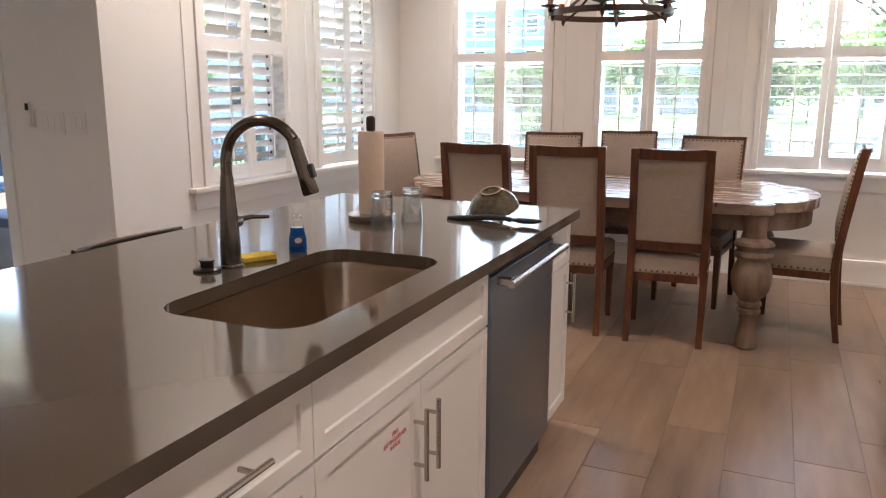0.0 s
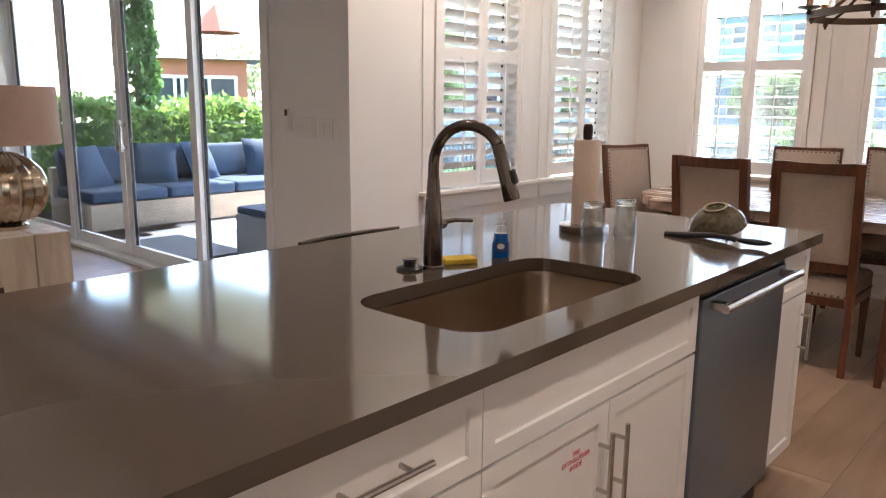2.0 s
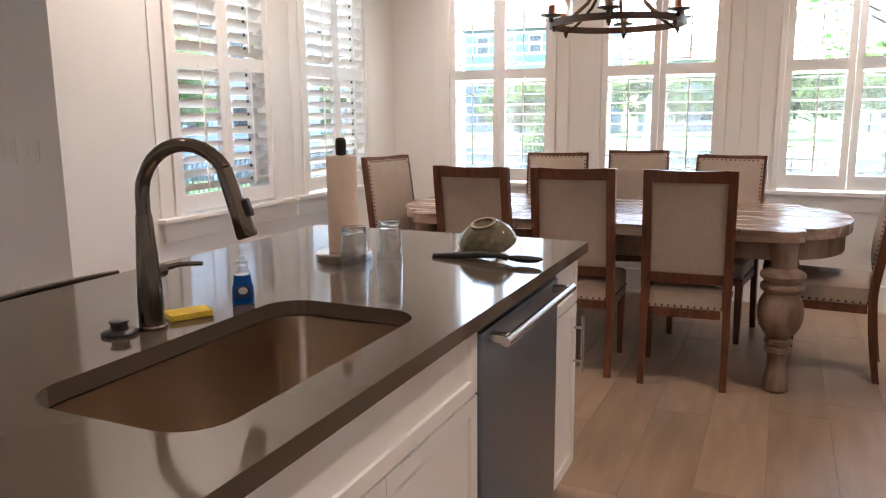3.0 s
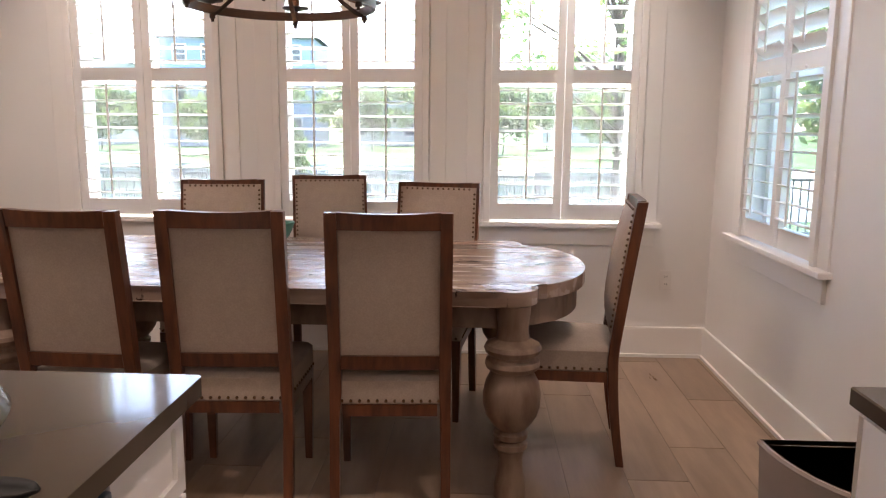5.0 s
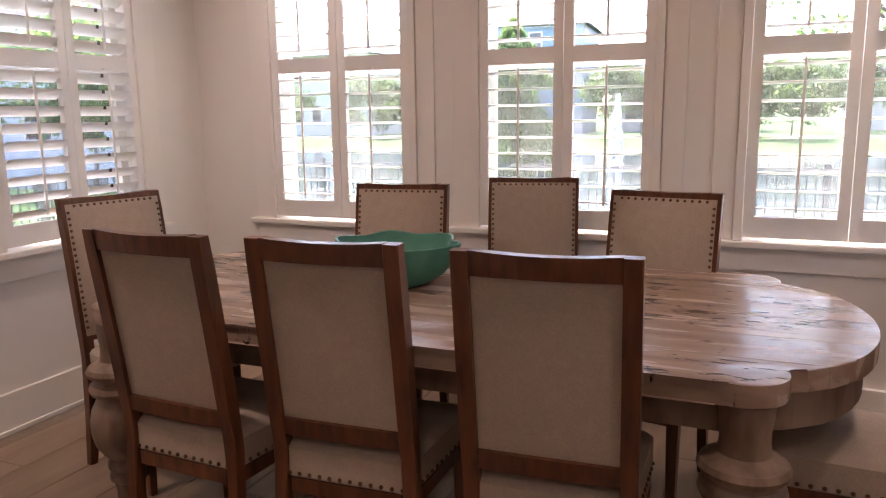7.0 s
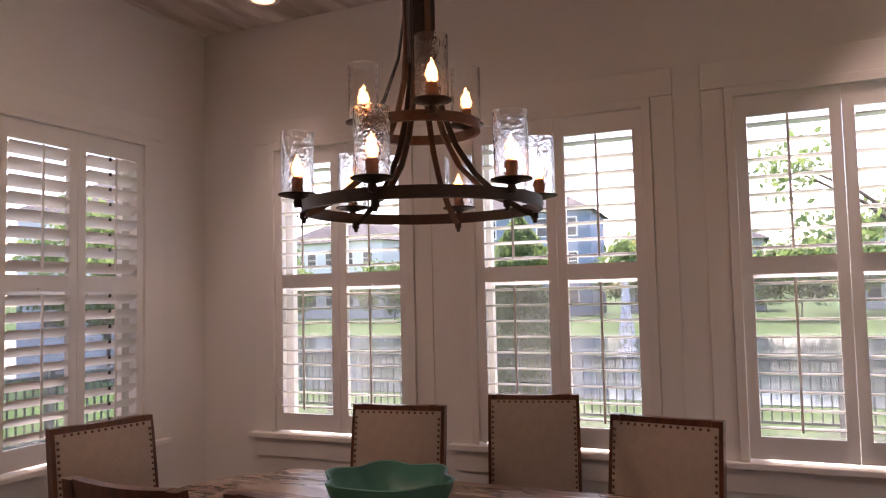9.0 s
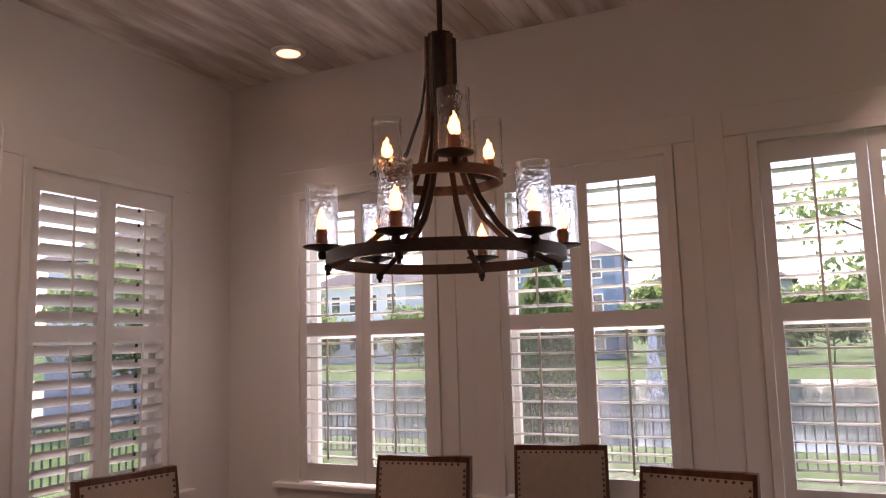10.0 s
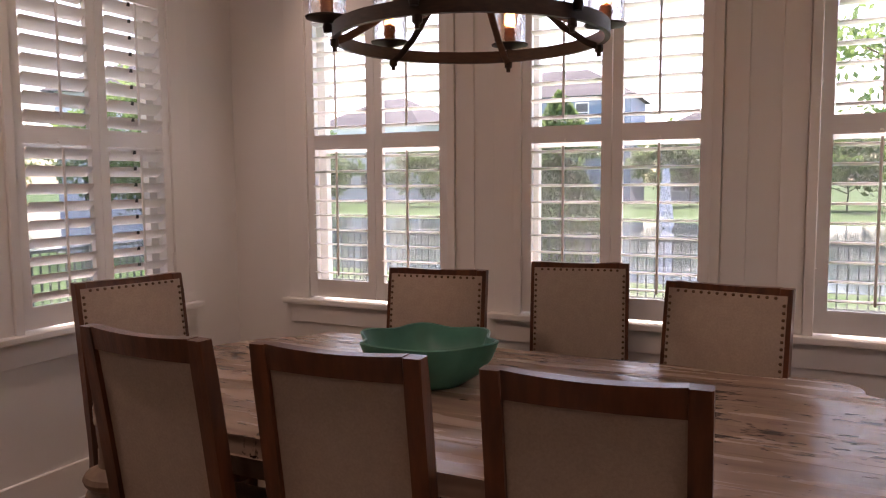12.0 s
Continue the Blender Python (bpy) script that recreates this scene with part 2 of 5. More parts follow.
def mesh_of(name, bm, mat, smooth=False):
    bmesh.ops.recalc_face_normals(bm, faces=bm.faces)
    me = bpy.data.meshes.new(name)
    bm.to_mesh(me)
    bm.free()
    me.materials.append(mat)
    if smooth:
        me.shade_smooth()
        me.set_sharp_from_angle(angle=radians(35))
    return me


def part(name, bm, mat, parent=None, label="", smooth=False, at=None):
    """One mesh object, under a thing or a part where one is given."""
    ob = new(name, mesh_of(name, bm, mat, smooth))
    if parent:
        ob.parent = parent
    if at is not None:
        ob.matrix_basis = at if isinstance(at, Matrix) else Matrix.Translation(at)
    return tagged(ob, label)


def piece(name, mesh, parent, m):
    ob = new(name, mesh)
    ob.parent = parent
    ob.matrix_basis = m
    return ob


def thing(name, label, category, m=None, group="", kind=""):
    ob = new(name)
    ob.empty_display_size = 0.1
    if m is not None:
        ob.matrix_basis = m
    return tagged(ob, label, category, group, kind)


def setting(name, bm, mat, label="", category="", smooth=False):
    return tagged(part(name, bm, mat, None, label, smooth), category=category, kind="structure")


# ---- the shell ----
XL, XR, YB, YN, ZC = -2.67, 1.62, 6.585, 3.33, 3.16   # west and east wall, north wall, living room's north wall, ceiling
XW, YS, TH = -9.6, -3.2, 0.16
WINDOWS_N = [-1.732, -0.507, 0.735]
WINDOWS_W = [4.46, 5.68]
WINDOW_E = 5.655
HOLE, SILL, HEAD = 0.435, 0.782, 2.425


def wall_with_holes(a0, a1, z1, holes):
    """Boxes (a0, a1, z0, z1) of a wall with rectangular holes (a0, a1, z0, z1), in order along it."""
    out, a = [], a0
    for h0, h1, hz0, hz1 in holes:
        out.append((a, h0, 0, z1))
        if hz0 > 0:
            out.append((h0, h1, 0, hz0))
        out.append((h0, h1, hz1, z1))
        a = h1
    out.append((a, a1, 0, z1))
    return out


bm = bmesh.new()
for a, b, c, d in wall_with_holes(XL - TH, XR + TH, ZC + 0.0205, [(c - HOLE, c + HOLE, SILL, HEAD) for c in WINDOWS_N]):
    box(bm, a, b, YB, YB + TH, c, d)
setting("wall_north", bm, WALL, "white painted dining room wall with three windows", "wall")
bm = bmesh.new()
for a, b, c, d in wall_with_holes(YN + TH + 0.1, YB, ZC + 0.0205, [(c - HOLE, c + HOLE, SILL, HEAD) for c in WINDOWS_W]):
    box(bm, XL - TH, XL, a, b, c, d)
setting("wall_west", bm, WALL, "white painted dining room wall with two windows", "wall")
bm = bmesh.new()
for a, b, c, d in wall_with_holes(YS, YB, ZC + 0.0205, [(WINDOW_E - HOLE, WINDOW_E + HOLE, SILL, HEAD)]):
    box(bm, XR, XR + TH, a, b, c, d)
setting("wall_east", bm, WALL, "white painted wall beside the dining table", "wall")
DOOR_X0, DOOR_X1, DOOR_Z = -8.2, -3.46, 2.5
bm = bmesh.new()
for a, b, c, d in wall_with_holes(XW, XL, ZC + 0.0205, [(DOOR_X0, DOOR_X1, 0, DOOR_Z)]):
    box(bm, a, b, YN, YN + TH + 0.1, c, d)
setting("wall_living_north", bm, WALL, "white painted living room wall with glazed patio door", "wall")
setting("wall_south", boxes((XW, XR + TH, YS - TH, YS, 0, ZC + 0.0205)), WALL, "plain white painted kitchen wall", "wall")
setting("wall_living_west", boxes((XW - TH, XW, YS - TH, YN + TH + 0.1, 0, ZC + 0.0205)), WALL, "plain white painted living room wall", "wall")
bm = bmesh.new()
w = 0.14
x = XW
while x < XR:
    x1 = min(x + w, XR)
    box(bm, x + 0.0015, x1 - 0.0015, YS, YB, ZC, ZC + 0.02)
    x = x1
box(bm, XW - TH, XR + TH, YS - TH, YB + TH, ZC + 0.0195, ZC + 0.15)
setting("ceiling", bm, CEILING, "whitewashed grey-brown board ceiling", "ceiling")
floor = setting("floor", boxes((XW - TH, XR + TH, YS - TH, YB + TH, -0.12, -0.003)), GROUT, "greyish brown wood-look plank tile floor", "floor")


def baseboard(x0, x1, y0, y1, along):
    """A tall skirting board with an eased top and a shoe; along: the side that faces the room."""
    dx, dy = along
    bm = boxes((min(x0, x1), max(x0, x1), min(y0, y1), max(y0, y1), 0, 0.185))
    bmesh.ops.bevel(bm, geom=[e for e in bm.edges if all(v.co.z > 0.18 for v in e.verts)], offset=0.004, segments=1, affect="EDGES")
    s = 0.013
    box(bm, min(x0, x1) + (dx * s if dx < 0 else (x1 - x0 if dx > 0 else 0)), max(x0, x1) + (dx * s if dx > 0 else (x0 - x1 if dx < 0 else 0)),
        min(y0, y1) + (dy * s if dy < 0 else (y1 - y0 if dy > 0 else 0)), max(y0, y1) + (dy * s if dy > 0 else (y0 - y1 if dy < 0 else 0)), 0, 0.019)
    return setting("baseboard", bm, TRIM, "tall white painted baseboard with shoe moulding", "baseboard")


baseboard(XL + 0.0175, XR - 0.0175, YB - 0.0175, YB, (0, -1))
baseboard(XL, XL + 0.0175, YN, YB, (1, 0))
baseboard(XR - 0.0175, XR, 3.9, YB, (-1, 0))
baseboard(DOOR_X1 + 0.06, XL, YN - 0.0175, YN, (0, -1))
baseboard(XW, DOOR_X0 - 0.1, YN - 0.0175, YN, (0, -1))


# ---- shuttered windows; local x along the wall, y into the wall, z up ----
def louver_mesh(length):
    bm = bmesh.new()
    n, d, t = 12, 0.038, 0.0055
    ring = [(d * math.cos(2 * math.pi * k / n), t * math.sin(2 * math.pi * k / n)) for k in range(n)]
    a = [bm.verts.new((-length / 2, y, z)) for y, z in ring]
    b = [bm.verts.new((length / 2, y, z)) for y, z in ring]
    for k in range(n):
        bm.faces.new((a[k], a[(k + 1) % n], b[(k + 1) % n], b[k]))
    bm.faces.new(a)
    bm.faces.new(list(reversed(b)))
    return mesh_of("louver", bm, SHUTTER, True)


PANEL_W, STILE, TOPZ, MID0, MID1, LOW = 0.418, 0.046, 2.309, 1.613, 1.69, 0.917
# black box that stands in for the dark gap between tilt rod and louver
ROD_GAP = mesh_of("louver_pin", boxes((-0.006, 0.006, -0.004, 0.004, -0.009, 0.009)), BLACK)
LOUVER = louver_mesh(PANEL_W - 2 * STILE - 0.003)


def shutter_window(name, m, tilt_low, tilt_up, label):
    """A cased window: casing, stool, apron, sashes with panes, and a pair of hinged shutter panels with louvers and rods."""
    w = thing(name, label, "window", m, kind="structure")
    for s in (-1, 1):
        a, b = sorted((s * 0.462, s * 0.56))
        part("casing", boxes((a, b, -0.009, 0.001, 0.812, 2.447), bevel=0.002), TRIM, w)
    part("head_casing", boxes((-0.56, 0.56, -0.010, 0.001, 2.449, 2.575), bevel=0.002), TRIM, w)
    part("window_sill", boxes((-0.582, 0.582, -0.055, 0.10, 0.783, 0.811), bevel=0.006, seg=2), TRIM, w)
    part("apron", boxes((-0.548, 0.548, -0.019, 0.001, 0.678, 0.783), bevel=0.002), TRIM, w)
    part("shutter_frame", boxes((-0.46, -0.421, -0.022, 0.012, 0.812, 2.447), (0.421, 0.46, -0.022, 0.012, 0.812, 2.447), (-0.425, 0.425, -0.022, 0.012, 2.404, 2.447), bevel=0.002), TRIM, w)
    part("jamb", boxes((-HOLE, -0.425, 0.013, 0.15, 0.815, HEAD), (0.425, HOLE, 0.013, 0.15, 0.815, HEAD), (-0.425, 0.425, 0.013, 0.15, 2.41, HEAD)), TRIM, w)
    # the outer sashes
    part("window_frame", boxes((-0.425, -0.375, 0.10, 0.14, 0.812, 2.41), (0.375, 0.425, 0.10, 0.14, 0.812, 2.41), (-0.375, 0.375, 0.10, 0.14, 0.812, 0.885),
                               (-0.375, 0.375, 0.10, 0.14, 1.60, 1.655), (-0.375, 0.375, 0.10, 0.14, 2.36, 2.41)), TRIM, w)
    for z0, z1 in ((0.885, 1.60), (1.655, 2.36)):
        p = part("pane", boxes((-0.375, 0.375, 0.118, 0.122, z0, z1)), PANE, w)
        p.visible_shadow = False
    # mesh sheet added behind the lower sash to veil the view
    p = part("haze_screen", boxes((-0.375, 0.375, 0.143, 0.1435, 0.885, 1.60)), SCREEN, w, "fine grey mesh screen, added to haze the view")
    p.visible_shadow = False
    for s in (-1, 1):
        cx = s * (PANEL_W / 2 + 0.0015)
        bmp = boxes((-PANEL_W / 2, -PANEL_W / 2 + STILE, -0.008, 0.02, 0.824, 2.40), (PANEL_W / 2 - STILE, PANEL_W / 2, -0.008, 0.02, 0.824, 2.40),
                    (-PANEL_W / 2 + STILE, PANEL_W / 2 - STILE, -0.006, 0.018, 0.824, LOW), (-PANEL_W / 2 + STILE, PANEL_W / 2 - STILE, -0.006, 0.018, MID0, MID1),
                    (-PANEL_W / 2 + STILE, PANEL_W / 2 - STILE, -0.006, 0.018, TOPZ, 2.40))
        pan = part("shutter_panel", bmp, SHUTTER, w, at=(cx, 0, 0))
        for z0, z1, tilt in ((LOW, MID0, tilt_low), (MID1, TOPZ, tilt_up)):
            n = round((z1 - z0) / 0.0765)
            step = (z1 - z0) / n
            for k in range(n):
                piece("louver", LOUVER, pan, pose(0, 0.006, z0 + step * (k + 0.5), tilt, 0, 0))
                if tilt < -20 and s > 0:
                    piece("louver_pin", ROD_GAP, pan, pose(-0.028, 0.006 - 0.037 * math.cos(radians(tilt)), z0 + step * (k + 0.5) - 0.037 * math.sin(radians(tilt)) - 0.006, 0, 0, 0))
            rod_y = -0.0005 - 0.0375 * math.cos(radians(tilt))
            part("tilt_rod", boxes((-0.0055, 0.0055, rod_y - 0.010, rod_y, z0 + 0.03, z1 - 0.012), bevel=0.002), SHUTTER, pan)
        part("catch", lathe(bmesh.new(), [(0.006, 0), (0.006, 0.006), (0.003, 0.009)], 8), TRIM, pan, at=pose(0, -0.006, MID0 + 0.012, 90, 0, 0))
        for hz in (1.05, 1.72, 2.2):
            part("hinge", boxes((-0.006, 0.006, -0.016, -0.008, hz - 0.035, hz + 0.035)), TRIM, pan, at=(s * PANEL_W / 2, 0, 0))
    return w


for k, c in enumerate(WINDOWS_N):
    shutter_window("window_%d" % (k + 1), pose(c, YB, 0), -5, -5, "white cased window with open plantation shutters facing the lake")
for k, c in enumerate(WINDOWS_W):
    shutter_window("window_%d" % (k + 4), pose(XL, c, 0, 0, 0, 90), -38, -42, "white cased window with half-tilted plantation shutters")
shutter_window("window_6", pose(XR, WINDOW_E, 0, 0, 0, -90), -8, -45, "white cased window with plantation shutters, upper louvers tilted")


# ---- island ----
def shaker(name, parent, x, y0, y1, z0, z1, rail=0.055):
    """A shaker front in the plane x, facing +x: a frame round a sunk panel."""
    t, g = 0.02, 0.0015
    y0, y1, z0, z1 = y0 + g, y1 - g, z0 + g, z1 - g
    bm = boxes((x, x + t, y0, y1, z0, z1))
    bmesh.ops.recalc_face_normals(bm, faces=bm.faces)
    bm.faces.ensure_lookup_table()
    front = [f for f in bm.faces if all(abs(v.co.x - x - t) < 1e-6 for v in f.verts)]
    bmesh.ops.inset_region(bm, faces=front, thickness=rail, depth=0.0)
    bmesh.ops.inset_region(bm, faces=front, thickness=0.002, depth=-0.008)
    return part(name, bm, CABINET, parent)


def bar_pull(parent, x, y, z, length, upright):
    """A brushed bar pull on two posts, standing off the plane x."""
    bm = bmesh.new()
    d = Vector((0, 0, 1)) if upright else Vector((0, 1, 0))
    c = Vector((x + 0.032, y, z))
    tube(bm, [c - d * length / 2, c + d * length / 2], 0.006, 10)
    for s in (-0.3, 0.3):
        p = c + d * length * s
        tube(bm, [p, p - Vector((0.032, 0, 0))], 0.005, 8)
    return part("handle", bm, STEEL, parent, "brushed nickel bar handle", True)


FX = -0.306      # plane of the carcass fronts; door faces stand 2 cm proud
CT0, CT1 = 0.880, 0.915
ISL_X0, ISL_X1, ISL_Y0, ISL_Y1 = -1.352, -0.253, -0.6, 3.425
SINK = (-0.745, -0.368, 1.643, 2.36)


def rounded_rect(x0, x1, y0, y1, r, n=6):
    pts = []
    for cx, cy, a0 in ((x1 - r, y1 - r, 0), (x0 + r, y1 - r, 90), (x0 + r, y0 + r, 180), (x1 - r, y0 + r, 270)):
        for k in range(n + 1):
            a = radians(a0 + 90 * k / n)
            pts.append((cx + r * math.cos(a), cy + r * math.sin(a)))
    return pts


def slab_with_hole(outer, hole, z0, z1):
    """A slab with a rounded hole; outer and hole run corner by corner in the same order."""
    bm = bmesh.new()
    loops = {}
    no, nh = len(outer) // 4, len(hole) // 4
    for z in (z0, z1):
        o = loops["o", z] = [bm.verts.new((x, y, z)) for x, y in outer]
        h = loops["h", z] = [bm.verts.new((x, y, z)) for x, y in hole]
        for q in range(4):
            oc, hc = o[q * no:(q + 1) * no], h[q * nh:(q + 1) * nh]
            for k in range(nh - 1):
                bm.faces.new((oc[no // 2], hc[k + 1], hc[k]))
            for k in range(no - 1):
                bm.faces.new((oc[k], oc[k + 1], hc[0] if k < no // 2 else hc[-1]))
            bm.faces.new((oc[-1], o[(q + 1) * no % len(o)], h[(q + 1) * nh % len(h)], hc[-1]))
    for key in "oh":
        a, b = loops[key, z0], loops[key, z1]
        for k in range(len(a)):
            bm.faces.new((a[k], a[(k + 1) % len(a)], b[(k + 1) % len(a)], b[k]))
    return bm


island_top = part("island_worktop", slab_with_hole(rounded_rect(ISL_X0, ISL_X1, ISL_Y0, ISL_Y1, 0.012, 3), rounded_rect(*SINK, 0.085, 6), CT0, CT1), QUARTZ)
tagged(island_top, "polished grey quartz worktop on the kitchen island", "worktop")


def carcass(name, y0, y1, label, x0=-0.90, group="cabinets of the island"):
    c = thing(name, label, "cabinet", group=group)
    part("body", boxes((x0, FX - 0.001, y0 + 0.001, y1 - 0.001, 0.10, CT0 - 0.002), (x0, FX - 0.07, y0 + 0.001, y1 - 0.001, 0.0, 0.10)), CABINET, c)
    return c


cab = carcass("drawer_cabinet", 0.95, 1.568, "white shaker drawer cabinet in the kitchen island")
d = shaker("drawer", cab, FX, 0.95, 1.568, 0.705, 0.87, 0.05)
bar_pull(d, FX + 0.02, 1.30, 0.79, 0.21, False)
for y0, y1, s in ((0.95, 1.259, 1), (1.259, 1.568, -1)):
    d = shaker("door", cab, FX, y0, y1, 0.11, 0.70)
    bar_pull(d, FX + 0.02, 1.259 - s * 0.035, 0.56, 0.18, True)
cab = carcass("base_cabinet", -0.55, 0.95, "white shaker base cabinet in the kitchen island")
for y0, y1 in ((-0.55, 0.2), (0.2, 0.95)):
    d = shaker("drawer", cab, FX, y0, y1, 0.705, 0.87, 0.05)
    bar_pull(d, FX + 0.02, (y0 + y1) / 2, 0.79, 0.21, False)
    d = shaker("door", cab, FX, y0, y1, 0.11, 0.70)
# sink cabinet: an open box, so that the basin hangs free inside it
cab = thing("sink_cabinet", "white shaker sink cabinet with a red warning sticker", "cabinet", group="cabinets of the island")
part("body", boxes((-0.90, FX - 0.001, 1.569, 1.59, 0.10, CT0 - 0.002), (-0.90, FX - 0.001, 2.45, 2.467, 0.10, CT0 - 0.002),
                   (-0.90, FX - 0.001, 1.59, 2.45, 0.10, 0.12), (-0.90, -0.88, 1.59, 2.45, 0.12, CT0 - 0.002), (FX - 0.03, FX - 0.001, 1.59, 2.45, 0.70, CT0 - 0.002),
                   (-0.90, FX - 0.07, 1.569, 2.467, 0.0, 0.10)), CABINET, cab)
shaker("false_front", cab, FX, 1.568, 2.468, 0.705, 0.87, 0.05)
for y0, y1, yh in ((1.568, 2.018, 1.982), (2.018, 2.468, 2.050)):
    d = shaker("door", cab, FX, y0, y1, 0.11, 0.70)
    bar_pull(d, FX + 0.02, yh, 0.555, 0.18, True)
RED = material("red_print", (0.55, 0.06, 0.07), 0.6, var=0.1, scale=40)


def words(text, size, mat, parent, m, name="lettering", depth=0.0004):
    """Raised lettering made into a mesh."""
    cu = bpy.data.curves.new(name, "FONT")
    cu.body, cu.size, cu.align_x, cu.align_y, cu.extrude, cu.space_line = text, size, "CENTER", "CENTER", depth, 0.95
    tmp = new(name, cu)
    me = bpy.data.meshes.new_from_object(tmp.evaluated_get(bpy.context.evaluated_depsgraph_get()))
    bpy.data.objects.remove(tmp)
    me.materials.clear()
    me.materials.append(mat)
    ob = new(name, me)
    ob.parent = parent
    ob.matrix_basis = m
    return ob


STICKER = material("sticker_white", (0.84, 0.81, 0.79), 0.5, var=0.03, scale=30)
stk = part("warning_sticker", boxes((-0.040, 0.040, -0.043, 0.043, 0, 0.0006)), STICKER, None, at=pose(FX + 0.0117, 1.90, 0.60, 90, 0, 90))
tagged(stk, "white sticker with red capital letters on the cabinet door", "sticker")
words("FIRE\nEXTINGUISHER\nINSIDE", 0.0162, RED, stk, pose(0, 0, 0.0011))
cab = carcass("end_cabinet", 3.135, 3.405, "narrow white shaker cabinet at the island's end")
d = shaker("drawer", cab, FX, 3.135, 3.405, 0.705, 0.87, 0.045)
d = shaker("door", cab, FX, 3.135, 3.405, 0.11, 0.70)
bar_pull(d, FX + 0.02, 3.372, 0.56, 0.20, True)
bm = boxes((-1.02, -0.905, ISL_Y0 + 0.05, 3.405, 0.0, CT0 - 0.002))
tagged(part("island_back_panel", bm, CABINET), "white painted panel along the stool side of the island", "panel")

# dishwasher
dw = thing("dishwasher", "dark stainless steel dishwasher built into the island", "dishwasher")
part("body", boxes((-0.88, FX - 0.006, 2.472, 3.131, 0.0, CT0 - 0.004)), BLACK, dw)
dd = part("door", boxes((FX - 0.004, FX + 0.028, 2.478, 3.127, 0.10, 0.845), bevel=0.004, seg=2), DARKSTEEL, dw, smooth=True)
part("control_strip", boxes((FX - 0.03, FX + 0.02, 2.478, 3.127, 0.847, 0.868), bevel=0.003), BLACK, dw)
bm = bmesh.new()
tube(bm, [(FX + 0.078, 2.50, 0.824), (FX + 0.078, 3.115, 0.824)], 0.012, 12)
for y in (2.53, 3.075):
    box(bm, FX + 0.028, FX + 0.075, y - 0.013, y + 0.013, 0.812, 0.836, bevel=0.003)
part("handle", bm, STEEL, dd, "brushed steel bar handle", True)
part("kick_plate", boxes((FX - 0.06, FX - 0.045, 2.478, 3.127, 0.006, 0.098)), BLACK, dw)

# sink
bm = bmesh.new()
x0, x1, y0, y1 = SINK
levels = [(-0.012, CT0 - 0.001), (-0.012, CT0 - 0.004), (0.004, CT0 - 0.004), (0.006, CT0 - 0.03), (0.010, 0.70), (0.022, 0.675), (0.05, 0.664), (0.13, 0.660)]
rings = []
for inset, z in levels:
    rings.append([bm.verts.new((x, y, z)) for x, y in rounded_rect(x0 + inset, x1 - inset, y0 + inset, y1 - inset, max(0.085 - inset * 0.5, 0.03), 6)])
for a, b in zip(rings, rings[1:]):
    for k in range(len(a)):
        bm.faces.new((a[k], a[(k + 1) % len(a)], b[(k + 1) % len(a)], b[k]))
bm.faces.new(rings[-1])
sink = tagged(part("kitchen_sink", bm, SINKSTEEL, smooth=True), "undermounted stainless steel single-bowl sink in the island", "sink")
sink.modifiers.new("sheet", "SOLIDIFY").thickness = -0.003
sink.modifiers["sheet"].offset = 1
part("drain", lathe(bmesh.new(), [(0.057, 0.6605), (0.057, 0.664), (0.045, 0.665), (0.04, 0.6625)], 24, ((x0 + x1) / 2, (y0 + y1) / 2)), STEEL, sink, "round drain", True)

# faucet and the button beside it
fau = thing("kitchen_faucet", "dark nickel gooseneck faucet with pull-down spray", "faucet", pose(-0.842, 2.035, CT1, 0, 0, 8))
part("base", lathe(bmesh.new(), [(0.030, 0), (0.030, 0.006), (0.027, 0.01), (0.026, 0.07), (0.022, 0.15), (0.0165, 0.235), (0.0155, 0.24)], 24), BRONZE, fau, smooth=True)
pts = [(0, 0, 0.235), (0, 0, 0.275)] + [(0.105 - 0.105 * math.cos(a), 0, 0.275 + 0.105 * math.sin(a)) for a in [math.pi * k / 16 for k in range(1, 14)]]
ex, ez = pts[-1][0], pts[-1][2]
part("neck", tube(bmesh.new(), pts, 0.0145, 14), BRONZE, fau, smooth=True)
dirv = Vector((math.cos(radians(-72)), 0, math.sin(radians(-72))))
e = Vector((ex, 0, ez))
sp = part("spray_head", tube(bmesh.new(), [e, e + dirv * 0.03, e + dirv * 0.09, e + dirv * 0.135, e + dirv * 0.14], [0.0165, 0.0175, 0.0185, 0.021, 0.018], 16), BRONZE, fau, smooth=True)
part("spray_button", boxes((-0.006, 0.006, -0.008, 0.008, -0.018, 0.018), bevel=0.003), BLACK, sp, at=Matrix.Translation(e + dirv * 0.085 + Vector((0.021, 0, 0.007))) @ pose(0, 0, 0, 0, -18, 0))
bm = tube(bmesh.new(), [(0, 0.018, 0.115), (0, 0.045, 0.115)], 0.0155, 14)
tube(bm, [(0, 0.042, 0.118), (0.02, 0.075, 0.122), (0.05, 0.115, 0.118)], [0.008, 0.006, 0.005], 10)
part("lever", bm, BRONZE, fau, smooth=True)
btn = thing("sink_air_switch", "black round air switch button beside the faucet", "switch", pose(-0.87, 1.975, CT1) @ Matrix.Diagonal((1, 1, 0.72, 1)))
part("base", lathe(bmesh.new(), [(0.036, 0), (0.036, 0.008), (0.026, 0.014)], 20), BLACK, btn, smooth=True)
part("button", lathe(bmesh.new(), [(0.017, 0.0142), (0.017, 0.034), (0.02, 0.036), (0.02, 0.041), (0.012, 0.043)], 16), BLACK, btn, smooth=True)


# ---- dining chairs ----
bm = bmesh.new()
bmesh.ops.create_uvsphere(bm, u_segments=6, v_segments=4, radius=0.0065)
